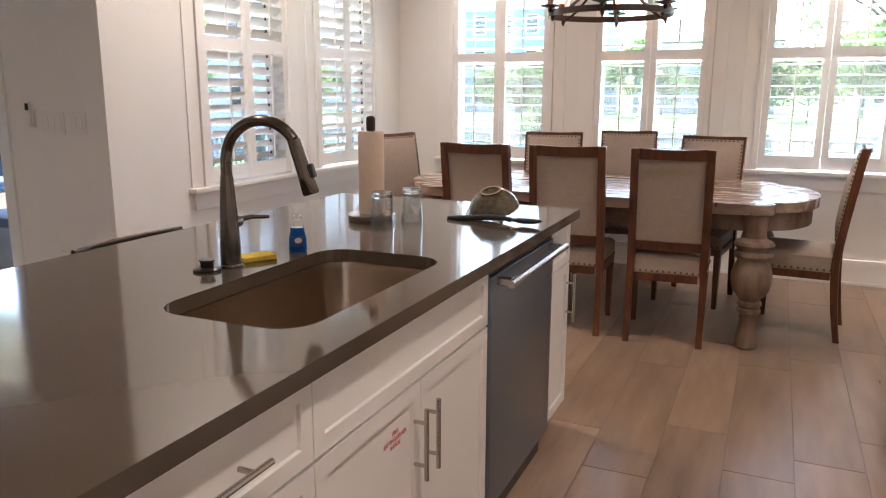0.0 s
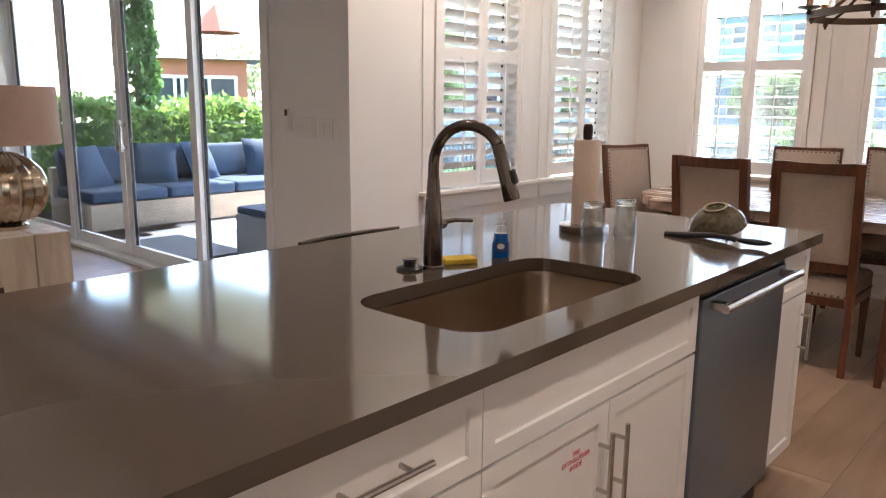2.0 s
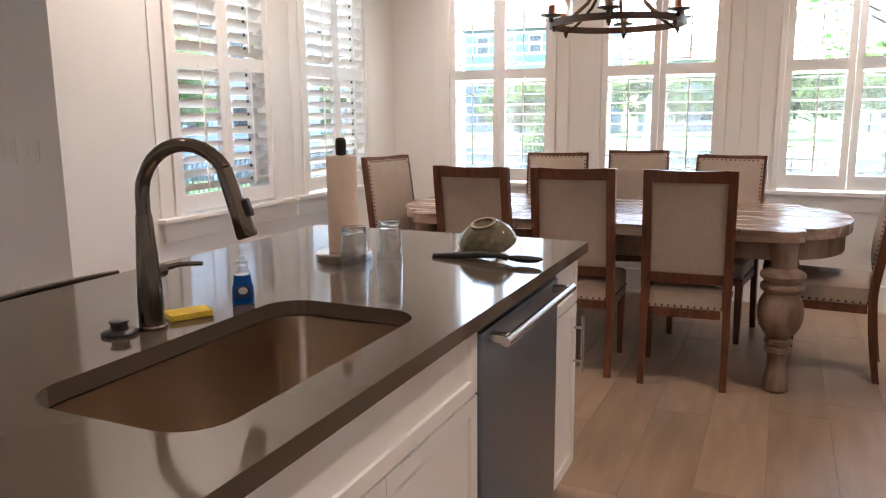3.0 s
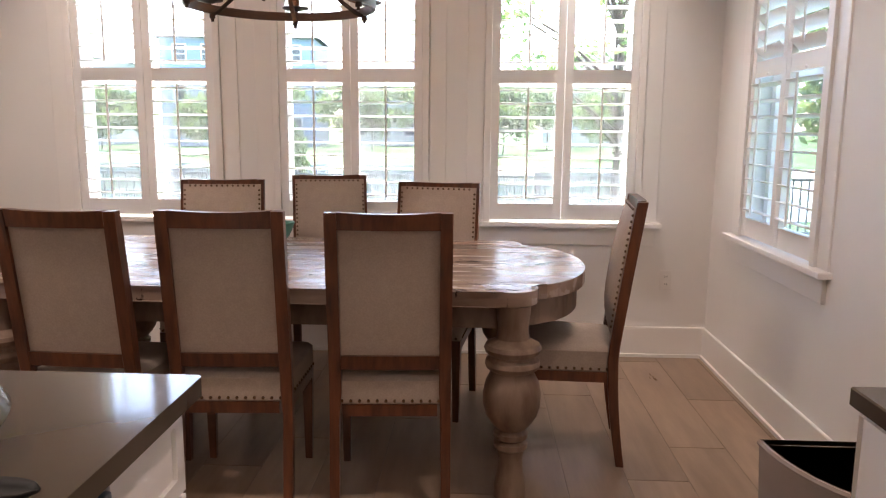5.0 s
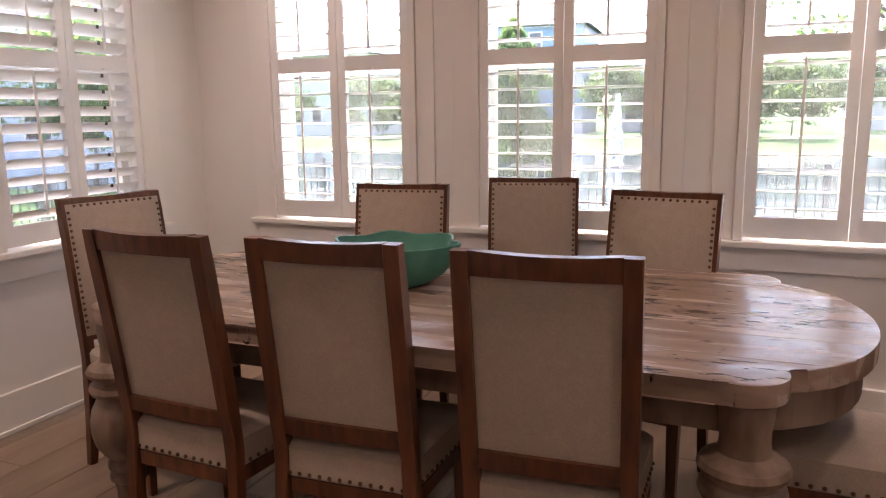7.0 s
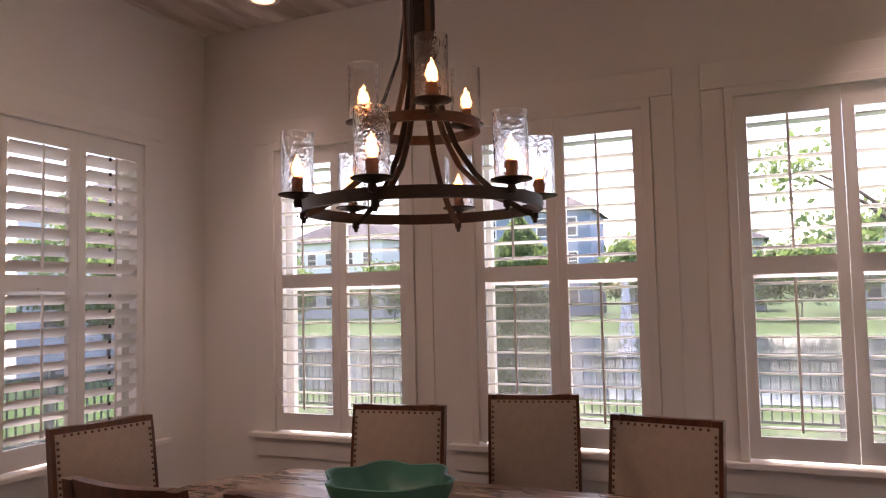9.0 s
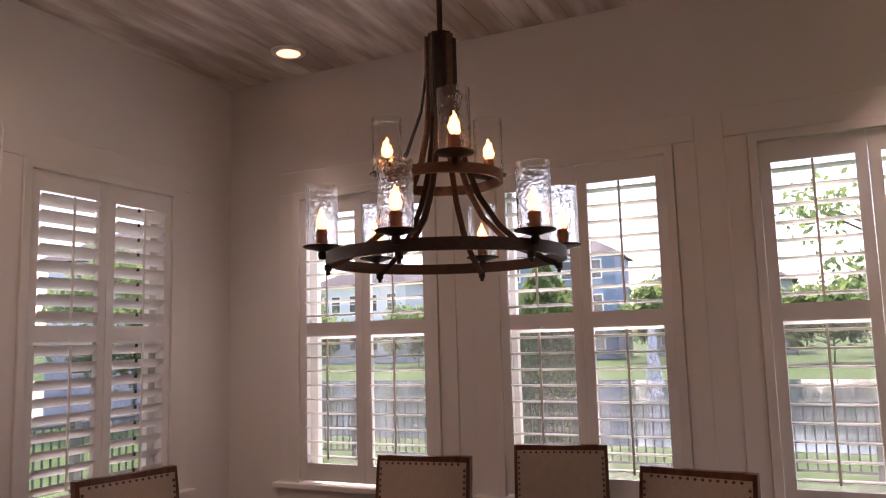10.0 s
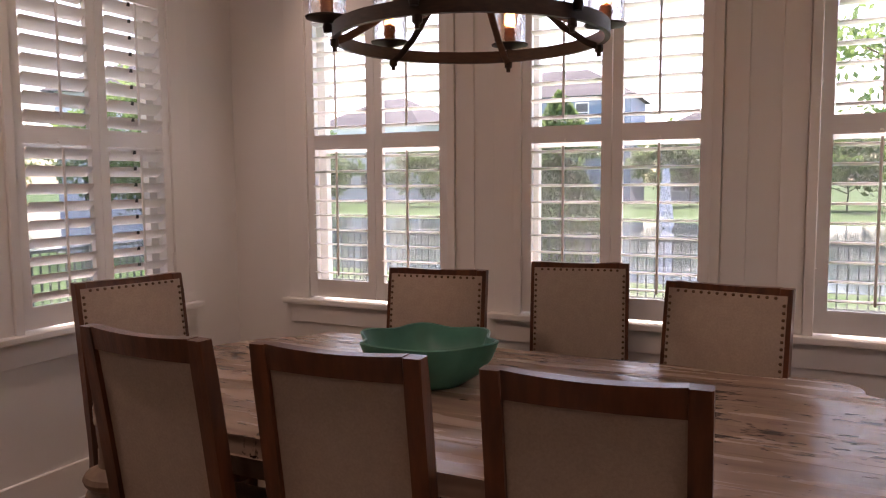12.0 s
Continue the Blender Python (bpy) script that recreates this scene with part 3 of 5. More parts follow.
NAILHEAD = mesh_of("nailhead", bm, NAIL, True)


def dining_chair(m):
    """Facing +y; the origin lies on the floor under the middle of the back."""
    ch = thing("dining_chair", "stained oak dining chair with nailhead-trimmed beige linen", "chair", m, "chairs round the table")
    W = 0.2125

    def back_y(z):      # lean of the rear posts
        return 0.055 - 0.085 * max(0, (z - 0.46) / 0.62) ** 1.1 if z > 0.46 else 0.055 - 0.045 * ((0.46 - z) / 0.46) ** 1.8
    for s in (-1, 1):
        bm = bmesh.new()
        rows, prev = [0, 0.08, 0.16, 0.25, 0.34, 0.44, 0.5, 0.6, 0.7, 0.8, 0.9, 1.0, 1.08], None
        for z in rows:
            y = back_y(z)
            t = 0.021 if z > 0.4 else 0.016 + 0.005 * z / 0.4
            a, b = s * W, s * (W - (0.042 if z > 0.35 else 0.034))
            ring = [bm.verts.new(p) for p in ((a, y - t, z), (b, y - t, z), (b, y + t, z), (a, y + t, z))]
            if prev:
                for k in range(4):
                    bm.faces.new((prev[k], prev[(k + 1) % 4], ring[(k + 1) % 4], ring[k]))
            else:
                bm.faces.new(ring)
            prev = ring
        bm.faces.new(prev)
        bmesh.ops.bevel(bm, geom=[e for e in bm.edges if abs((e.verts[0].co - e.verts[1].co).normalized().z) > 0.8], offset=0.004, segments=1, affect="EDGES")
        part("back_leg", bm, CHAIRWOOD, ch)
    # rails of the back
    for z0, z1 in ((1.022, 1.082), (0.525, 0.575)):
        bm = bmesh.new()
        n = 8
        prev = None
        for k in range(n + 1):
            u = k / n * 2 - 1
            x = u * (W - 0.042) if z0 < 1 else u * (W - 0.0415)
            bow = -0.012 * (1 - u * u) if z0 > 1 else -0.006 * (1 - u * u)
            dip = 0.006 * (1 - u * u) if z0 > 1 else 0
            ring = [bm.verts.new((x, back_y(z) + bow + t, z - (dip if z == z1 else 0))) for z, t in ((z0, -0.017), (z1, -0.017), (z1, 0.017), (z0, 0.017))]
            if prev:
                for j in range(4):
                    bm.faces.new((prev[j], prev[(j + 1) % 4], ring[(j + 1) % 4], ring[j]))
            else:
                bm.faces.new(ring)
            prev = ring
        bm.faces.new(prev)
        part("back_rail", bm, CHAIRWOOD, ch)
    # cushion of the back: bulges to the front, flat behind
    bm = bmesh.new()
    nx, nz = 8, 10
    w2, WF, za, zb = W - 0.043, W - 0.015, 0.576, 1.021
    for side in (0, 1):
        g = []
        for i in range(nx + 1):
            col = []
            for j in range(nz + 1):
                u, v = i / nx * 2 - 1, j / nz * 2 - 1
                z = za + (zb - za) * j / nz
                puff = (1 - abs(u) ** 3.5) * (1 - abs(v) ** 3.5)
                if side:
                    z = za - 0.03 + (1.058 - za + 0.03) * j / nz
                y = back_y(z) + (0.0235 + 0.033 * puff if side else -0.008 - 0.004 * puff)
                col.append(bm.verts.new((u * (WF if side else w2), y, z)))
            g.append(col)
        for i in range(nx):
            for j in range(nz):
                bm.faces.new((g[i][j], g[i + 1][j], g[i + 1][j + 1], g[i][j + 1]))
        if side == 0:
            g0 = g
    rim = [(i, 0) for i in range(nx)] + [(nx, j) for j in range(nz)] + [(i, nz) for i in range(nx, 0, -1)] + [(0, j) for j in range(nz, 0, -1)]
    for k in range(len(rim)):
        (a, b), (c, d) = rim[k], rim[(k + 1) % len(rim)]
        bm.faces.new((g0[a][b], g0[c][d], g[c][d], g[a][b]))
    bk = part("backrest", bm, LINEN, ch, smooth=True)
    for z in [0.58 + 0.0235 * k for k in range(20)]:
        for s in (-1, 1):
            piece("nailhead", NAILHEAD, bk, pose(s * (WF - 0.008), back_y(z) + 0.026, z))
    for k in range(1, 14):
        piece("nailhead", NAILHEAD, bk, pose((k / 14 * 2 - 1) * (WF - 0.008), back_y(1.05) + 0.026, 1.05))
    # seat
    D, FWD = 0.47, 0.235
    bm = bmesh.new()
    n = 8
    lv = []
    for z, ins in ((0.393, 0.004), (0.398, 0.0), (0.478, 0.0), (0.492, 0.012), (0.500, 0.04), (0.505, 0.09)):
        lv.append([bm.verts.new((x, y, z + (0.004 if ins > 0.05 else 0))) for x, y in rounded_rect(-FWD + 0.012 + ins, FWD - 0.012 - ins, 0.045 + ins, D - ins, 0.03, 3)])
    for a, b in zip(lv, lv[1:]):
        for k in range(len(a)):
            bm.faces.new((a[k], a[(k + 1) % len(a)], b[(k + 1) % len(a)], b[k]))
    bm.faces.new(lv[-1])
    bm.faces.new(list(reversed(lv[0])))
    for v in bm.verts:
        v.co.x *= 0.86 + 0.14 * min(1, max(0, v.co.y / D))
    seat = part("seat", bm, LINEN, ch, smooth=True)
    for k in range(12):
        piece("nailhead", NAILHEAD, seat, pose((k / 11 * 2 - 1) * 0.17, 0.044, 0.406))
        piece("nailhead", NAILHEAD, seat, pose((k / 11 * 2 - 1) * 0.2, D + 0.001, 0.406))
        y = 0.075 + k / 11 * (D - 0.11)
        for s in (-1, 1):
            piece("nailhead", NAILHEAD, seat, pose(s * (0.223 * (0.86 + 0.14 * y / D) + 0.001), y, 0.406))
    # apron and front legs
    bm = boxes((-0.165, 0.165, 0.042, 0.062, 0.350, 0.3925), (-0.195, 0.195, D - 0.025, D - 0.005, 0.350, 0.3925))
    for s in (-1, 1):
        q = [bm.verts.new(p) for z in (0.350, 0.3925) for p in ((s * 0.200, 0.075, z), (s * 0.182, 0.075, z), (s * 0.200, D - 0.045, z), (s * 0.218, D - 0.045, z))]
        for f in ((0, 1, 2, 3), (4, 7, 6, 5), (0, 4, 5, 1), (1, 5, 6, 2), (2, 6, 7, 3), (3, 7, 4, 0)):
            bm.faces.new([q[i] for i in f])
    part("seat_frame", bm, CHAIRWOOD, ch)
    for s in (-1, 1):
        bm = bmesh.new()
        c = Vector((s * 0.198, D - 0.025, 0))
        lo = [bm.verts.new((c.x + a * 0.014, c.y + b * 0.014, 0)) for a, b in ((-1, -1), (1, -1), (1, 1), (-1, 1))]
        hi = [bm.verts.new((c.x + a * 0.021, c.y + b * 0.021, 0.3928)) for a, b in ((-1, -1), (1, -1), (1, 1), (-1, 1))]
        for k in range(4):
            bm.faces.new((lo[k], lo[(k + 1) % 4], hi[(k + 1) % 4], hi[k]))
        bm.faces.new(hi)
        bm.faces.new(list(reversed(lo)))
        bmesh.ops.bevel(bm, geom=[e for e in bm.edges if abs((e.verts[0].co - e.verts[1].co).normalized().z) > 0.8], offset=0.003, segments=1, affect="EDGES")
        part("front_leg", bm, CHAIRWOOD, ch)
    return ch


def by_top(xa, ya, xb, yb, lean=-0.035):
    """The pose of a chair from the two upper corners of its back, given from its own left to right when seen from behind."""
    ang = math.atan2(yb - ya, xb - xa)
    cx, cy = (xa + xb) / 2, (ya + yb) / 2
    return pose(cx + math.sin(ang) * lean, cy - math.cos(ang) * lean, 0, 0, 0, math.degrees(ang))


first = dining_chair(by_top(-0.266, 4.565, 0.161, 4.592))
for q in ((-0.822, 4.562, -0.406, 4.585), (-1.363, 4.546, -0.935, 4.528)):
    copy_thing(first, by_top(*q))
for q, lab in (((-0.884, 6.052, -1.296, 5.999), ""), ((-0.412, 6.535, -0.828, 6.44), "stained oak dining chair pushed back towards the window"), ((0.257, 5.953, -0.163, 6.031), "")):
    tagged(copy_thing(first, by_top(*q)), lab)
tagged(copy_thing(first, by_top(0.878, 5.045, 0.922, 5.455)), "stained oak dining chair at the head of the table")
tagged(copy_thing(first, by_top(-2.015, 5.49, -2.115, 5.095)), "stained oak dining chair at the head of the table")

# ---- dining table ----
TCX, TCY, TZ = -0.572, 5.31, 0.795


def table_end():
    """The +x end in plan: a corner lobe, a notch, the bowed end, a notch and a lobe."""
    lobe = [(0.93 + 0.105 * math.cos(a), -0.51 + 0.105 * math.sin(a)) for a in [radians(-119 + 146 * k / 10) for k in range(11)]]
    bow = [(0.95 + 0.315 * math.sqrt(1 - u * u), 0.50 * u) for u in [(k / 16 * 2 - 1) * 0.925 for k in range(17)]]
    return lobe + bow + [(x, -y) for x, y in reversed(lobe)]


def apron_end(inset):
    """The +x half of the apron in plan, running behind the lobes and under the bowed end."""
    bow = [(0.95 + (0.285 - inset) * math.sqrt(1 - u * u), (0.47 - inset) * u) for u in [(k / 14 * 2 - 1) * 0.96 for k in range(15)]]
    return [(0.90, -0.515 + inset)] + bow + [(0.90, 0.515 - inset)]


def both_ends(half):
    return half + [(-x, -y) for x, y in half]


table = thing("dining_table", "reclaimed wood dining table with scalloped ends and turned legs", "table", pose(TCX, TCY, 0))
for k in range(6):
    y0, y1 = -0.63 + 0.21 * k, -0.63 + 0.21 * (k + 1)
    bm = prism(bmesh.new(), both_ends(table_end()), TZ - 0.056, TZ, 0.008, 2)
    for y, side in ((y0 + 0.0007, -1), (y1 - 0.0007, 1)):
        if abs(y) < 0.6:
            bmesh.ops.bisect_plane(bm, geom=bm.verts[:] + bm.edges[:] + bm.faces[:], plane_co=(0, y, 0), plane_no=(0, side, 0), clear_outer=True)
            bmesh.ops.holes_fill(bm, edges=[e for e in bm.edges if e.is_boundary])
    part("tabletop_plank", bm, TABLETOP, table, "distressed wood plank" if k == 0 else "", True)
bm = bmesh.new()
o, i = both_ends(apron_end(0.0)), both_ends(apron_end(0.025))
vs = [[bm.verts.new((x, y, z)) for x, y in loop] for loop, z in ((o, TZ - 0.155), (o, TZ - 0.0565), (i, TZ - 0.0565), (i, TZ - 0.155))]
n = len(o)
for r in range(4):
    for k in range(n):
        bm.faces.new((vs[r][k], vs[r][(k + 1) % n], vs[(r + 1) % 4][(k + 1) % n], vs[(r + 1) % 4][k]))
part("apron", bm, TABLEBASE, table)
LEG = [(0.050, 0), (0.060, 0.012), (0.058, 0.06), (0.047, 0.11), (0.044, 0.16), (0.050, 0.195), (0.062, 0.205), (0.062, 0.222), (0.050, 0.232), (0.064, 0.245), (0.064, 0.262),
       (0.052, 0.274), (0.074, 0.298), (0.094, 0.33), (0.104, 0.37), (0.105, 0.41), (0.097, 0.452), (0.080, 0.487), (0.080, 0.497), (0.094, 0.506), (0.100, 0.520), (0.096, 0.536),
       (0.084, 0.546), (0.084, 0.554), (0.099, 0.566), (0.104, 0.580), (0.097, 0.594), (0.076, 0.604), (0.060, 0.615), (0.056, 0.64), (0.056, 0.665), (0.060, 0.70)]
leg_mesh = mesh_of("leg", lathe(bmesh.new(), LEG + [(0.062, TZ - 0.0575)], 32), TABLEBASE, True)
for sx_ in (-1, 1):
    for sy_ in (-1, 1):
        piece("leg", leg_mesh, table, pose(sx_ * 0.945, sy_ * 0.545, 0))

# bowl on the table
GREEN = material("green_glaze", (0.06, 0.25, 0.185), 0.42, var=0.25, scale=14, bump=0.1, bump_scale=40)
bm = bmesh.new()
prof = [(0.098, 0.0), (0.112, 0.008), (0.152, 0.036), (0.180, 0.075), (0.190, 0.105), (0.198, 0.128), (0.194, 0.131), (0.188, 0.129), (0.179, 0.105), (0.169, 0.077), (0.140, 0.042), (0.095, 0.018)]
seg, rings = 48, []
for r, z in prof:
    wv = min(1, z / 0.1)
    rings.append([bm.verts.new(((r * (1 + 0.085 * wv * math.cos(6 * a))) * math.cos(a), (r * (1 + 0.085 * wv * math.cos(6 * a))) * math.sin(a) * 0.92, z + 0.003 * wv * math.cos(6 * a)))
                  for a in [2 * math.pi * k / seg for k in range(seg)]])
for a, b in zip(rings, rings[1:]):
    for k in range(seg):
        bm.faces.new((a[k], a[(k + 1) % seg], b[(k + 1) % seg], b[k]))
bm.faces.new(rings[-1])
bm.faces.new(list(reversed(rings[0])))
tagged(part("centrepiece_bowl", bm, GREEN, None, smooth=True, at=Matrix.Translation((-0.80, 5.365, TZ)) @ Matrix.Scale(1.14, 4)), "green glazed scalloped ceramic bowl on the dining table", "bowl")

# ---- chandelier ----
AMBER = glow_material("candle_bulb", (1.0, 0.40, 0.12), 1.9)
COPPER = material("copper_socket", (0.24, 0.10, 0.055), 0.4, metal=0.8, var=0.2, scale=40)
CHX, CHY = -0.522, 5.093
cha = thing("chandelier", "two-tier dark bronze ring chandelier with hammered glass shades", "chandelier", pose(CHX, CHY, 0))


def band(bm, r0, r1, z0, z1, seg=64):
    return lathe(bm, [(r0, z0), (r1, z0), (r1, z1), (r0, z1), (r0, z0)], seg, caps=False)


part("lower_ring", band(bmesh.new(), 0.346, 0.360, 1.802, 1.836), DARKRING, cha, "wood-grained ring", True)
part("upper_ring", band(bmesh.new(), 0.168, 0.180, 2.045, 2.075), RINGWOOD, cha, "wood-grained ring", True)
bm = bmesh.new()
n = 24
pr = [(0.040 if k % 2 else 0.034) for k in range(n)]
for z0, z1 in ((2.27, 2.525),):
    lo = [bm.verts.new((pr[k] * math.cos(2 * math.pi * k / n), pr[k] * math.sin(2 * math.pi * k / n), z0)) for k in range(n)]
    hi = [bm.verts.new((pr[k] * math.cos(2 * math.pi * k / n), pr[k] * math.sin(2 * math.pi * k / n), z1)) for k in range(n)]
    for k in range(n):
        bm.faces.new((lo[k], lo[(k + 1) % n], hi[(k + 1) % n], hi[k]))
    bm.faces.new(hi)
    bm.faces.new(list(reversed(lo)))
part("hub", bm, IRON, cha)
part("stem", tube(bmesh.new(), [(0, 0, 2.525), (0, 0, 3.12)], 0.009, 10), IRON, cha, smooth=True)
part("canopy", lathe(bmesh.new(), [(0.02, 3.105), (0.055, 3.12), (0.066, 3.14), (0.066, ZC - 0.0005)], 28), IRON, cha, smooth=True)
cable = [(0.047, 0, 2.51), (0.05, 0, 2.40), (0.065, 0.01, 2.28), (0.11, 0.02, 2.15), (0.15, 0.02, 2.09)]
for a in (185, 200):
    r = Matrix.Rotation(radians(a), 3, "Z")
    part("cable", tube(bmesh.new(), [r @ Vector(p) for p in cable], 0.0035, 6), BLACK, cha, smooth=True)


def candle(parent, a, r, z, h=0.185):
    """A round dish, socket, flame-tipped bulb and open glass cylinder on an arm."""
    m = Matrix.Rotation(radians(a), 4, "Z") @ Matrix.Translation((r, 0, z))
    holder = part("lamp_dish", lathe(bmesh.new(), [(0.010, -0.035), (0.013, -0.02), (0.010, -0.012), (0.030, -0.006), (0.055, 0), (0.057, 0.004), (0.052, 0.006), (0.02, 0.006)], 28), IRON, parent, at=m, smooth=True)
    part("socket", lathe(bmesh.new(), [(0.017, 0.006), (0.017, 0.05), (0.014, 0.054)], 16), COPPER, holder, "copper socket", True)
    part("bulb", lathe(bmesh.new(), [(0.009, 0.0545), (0.015, 0.063), (0.0178, 0.075), (0.015, 0.091), (0.0085, 0.107), (0.003, 0.118), (0.0008, 0.124)], 12), AMBER, holder, "glowing candle bulb", True)
    bm = lathe(bmesh.new(), [(0.046, 0.0065), (0.0475, 0.0065), (0.0475, h), (0.0455, h), (0.0455, 0.0065)], 36, caps=False)
    g = part("shade", bm, SEEDGLASS, holder, "hammered clear glass cylinder", True)
    g.visible_shadow = False


for k in range(6):
    a = 35 + 60 * k
    candle(cha, a, 0.370, 1.854)
    r = Matrix.Rotation(radians(a), 3, "Z")
    pts = [(0.041, 0, 2.515), (0.041, 0, 2.31), (0.048, 0, 2.21), (0.070, 0, 2.11), (0.108, 0, 2.01), (0.168, 0, 1.92), (0.25, 0, 1.85), (0.318, 0, 1.81), (0.346, 0, 1.800)]
    part("strap", tube(bmesh.new(), [r @ Vector(p) for p in pts], 0.010, 8, 0.45), RINGWOOD if k % 2 else IRON, cha, smooth=True)
    part("bolt", tube(bmesh.new(), [r @ Vector(p) for p in ((0.353, 0, 1.802), (0.353, 0, 1.786), (0.353, 0, 1.783), (0.353, 0, 1.772))], [0.012, 0.012, 0.007, 0.006], 8), IRON, cha)
for a in (305, 65, 185):
    candle(cha, a, 0.190, 2.095)

# ---- recessed ceiling lights ----
WARMLENS = glow_material("downlight_lens", (1.0, 0.52, 0.26), 0.7)
# only the pair at y 6.25 is known; the others are unseen, added as fill light
RECESS = [(-1.98, 6.25), (0.93, 6.25), (-1.98, 4.0), (0.93, 4.0), (0.85, 1.4), (-1.75, 1.4), (0.85, -1.2), (-1.75, -1.2), (-4.6, 1.4), (-7.4, 1.4), (-4.6, -1.2), (-7.4, -1.2)]
can0 = None
LAMP_W = 1.9
lens = lathe(bmesh.new(), [(0.062, ZC - 0.0125), (0.0625, ZC - 0.0035)], 28)
for k, (x, y) in enumerate(RECESS):
    if can0 is None:
        can0 = thing("recessed_ceiling_light", "warm glowing recessed downlight with white trim ring", "ceiling light", pose(x, y, 0), "recessed ceiling lights")
        part("trim_ring", lathe(bmesh.new(), [(0.064, ZC - 0.014), (0.07, ZC - 0.016), (0.094, ZC - 0.010), (0.097, ZC - 0.0005), (0.064, ZC - 0.0005), (0.064, ZC - 0.014)], 36, caps=False), TRIM, can0, smooth=True)
        part("lens", lens, WARMLENS, can0, "glowing warm lens", True)
    else:
        copy_thing(can0, pose(x, y, 0))
    la = new("downlight", bpy.data.lights.new("downlight", "AREA"))
    power, beam = (0.22 if x > 0 else 0.14, 62) if y > 5 else (1.3, 168) if y > 3 and x < 0 else (0.5, 140) if y > 3 else (0.62, 140) if x > 0 else (0.3, 125) if x > -3 else (0.12, 125)
    la.data.shape, la.data.size, la.data.energy, la.data.color, la.data.spread = "DISK", 0.12, LAMP_W * power, (1.0, 0.83, 0.70), radians(beam)
    la.matrix_world = look((x, y, ZC - 0.018), (x, y + 0.0001, 0))

# ---- things on the worktop ----
WHITEPAPER = material("paper_towel", (0.74, 0.575, 0.455), 0.9, var=0.05, scale=60, bump=0.5, bump_scale=160)
tow = thing("paper_towel_holder", "paper towel roll on a brushed steel holder", "towel holder", pose(-0.866, 2.83, CT1))
part("base", lathe(bmesh.new(), [(0.083, 0), (0.085, 0.003), (0.085, 0.024), (0.08, 0.028), (0.02, 0.029)], 40), STEEL, tow, "weighted steel base", True)
part("post", lathe(bmesh.new(), [(0.008, 0.029), (0.008, 0.3152)], 12), STEEL, tow, smooth=True)
part("knob", lathe(bmesh.new(), [(0.009, 0.3155), (0.0155, 0.318), (0.0165, 0.345), (0.0155, 0.362), (0.010, 0.368)], 18), IRON, tow, "dark cylindrical knob", True)
part("paper_roll", lathe(bmesh.new(), [(0.02, 0.0295), (0.044, 0.0295), (0.0455, 0.033), (0.0455, 0.312), (0.044, 0.315), (0.02, 0.315), (0.02, 0.0295)], 40, caps=False), WHITEPAPER, tow, "white paper roll", True)


def tumbler(x, y, r=0.041, h=0.115):
    """An upturned straight glass: closed above, open below."""
    prof = [(r, 0), (r * 1.0, 0.004), (r * 0.9, h - 0.012), (r * 0.87, h - 0.002), (r * 0.82, h), (r * 0.05, h - 0.002), (r * 0.05, h - 0.022), (r * 0.80, h - 0.020), (r * 0.91, 0.002), (r, 0)]
    g = part("drinking_glass", lathe(bmesh.new(), prof, 32, caps=False), CUPGLASS, None, smooth=True, at=(x, y, CT1))
    part("base", lathe(bmesh.new(), [(r * 0.80, h - 0.019), (r * 0.878, h - 0.016), (r * 0.872, h - 0.001), (r * 0.84, h + 0.0015), (r * 0.70, h + 0.0005)], 32), THICKGLASS, g, "thick clear glass base", True)
    return tagged(g, "clear drinking glass turned upside down on the worktop", "glass", "glasses on the worktop")


tumbler(-0.785, 2.755)
tumbler(-0.70, 2.815, 0.038, 0.128)
OLIVE = material("olive_stoneware", (0.13, 0.105, 0.06), 0.16, var=0.5, scale=45, dark=(0.06, 0.048, 0.028), bump=0.12, bump_scale=90)
FOOT = material("bare_clay", (0.26, 0.20, 0.13), 0.7, var=0.2, scale=50)
bwl = part("serving_bowl", lathe(bmesh.new(), [(0.106, -0.001), (0.109, 0.004), (0.103, 0.03), (0.088, 0.058), (0.064, 0.082), (0.046, 0.089), (0.046, 0.098), (0.036, 0.098), (0.034, 0.090), (0.02, 0.0895)], 40), OLIVE, None, smooth=True,
           at=Matrix.Translation((-0.498, 3.09, CT1 + 0.031)) @ pose(0, 0, 0, 18, -5, 0) @ Matrix.Diagonal((0.87, 0.87, 0.74, 1)))
tagged(bwl, "olive glazed stoneware bowl upturned over a glass dish", "bowl")
part("foot_ring", band(bmesh.new(), 0.0355, 0.0465, 0.0975, 0.0992, 32), FOOT, bwl, "bare clay foot ring", True)
bm = bmesh.new()
lv = [[bm.verts.new((x, y, z)) for x, y in rounded_rect(-r, r, -r, r, 0.02, 3)] for r, z in ((0.075, 0), (0.06, 0.030), (0.056, 0.030), (0.07, 0.0))]
for a, b in zip(lv, lv[1:]):
    for k in range(len(a)):
        bm.faces.new((a[k], a[(k + 1) % len(a)], b[(k + 1) % len(a)], b[k]))
tagged(part("glass_dish", bm, CUPGLASS, None, smooth=True, at=pose(-0.535, 3.10, CT1, 0, 0, 20)), "square clear glass dish upturned under the bowl", "dish")
MATTE = material("matte_black", (0.014, 0.013, 0.013), 0.55, var=0.1, scale=30, spec=0.2)
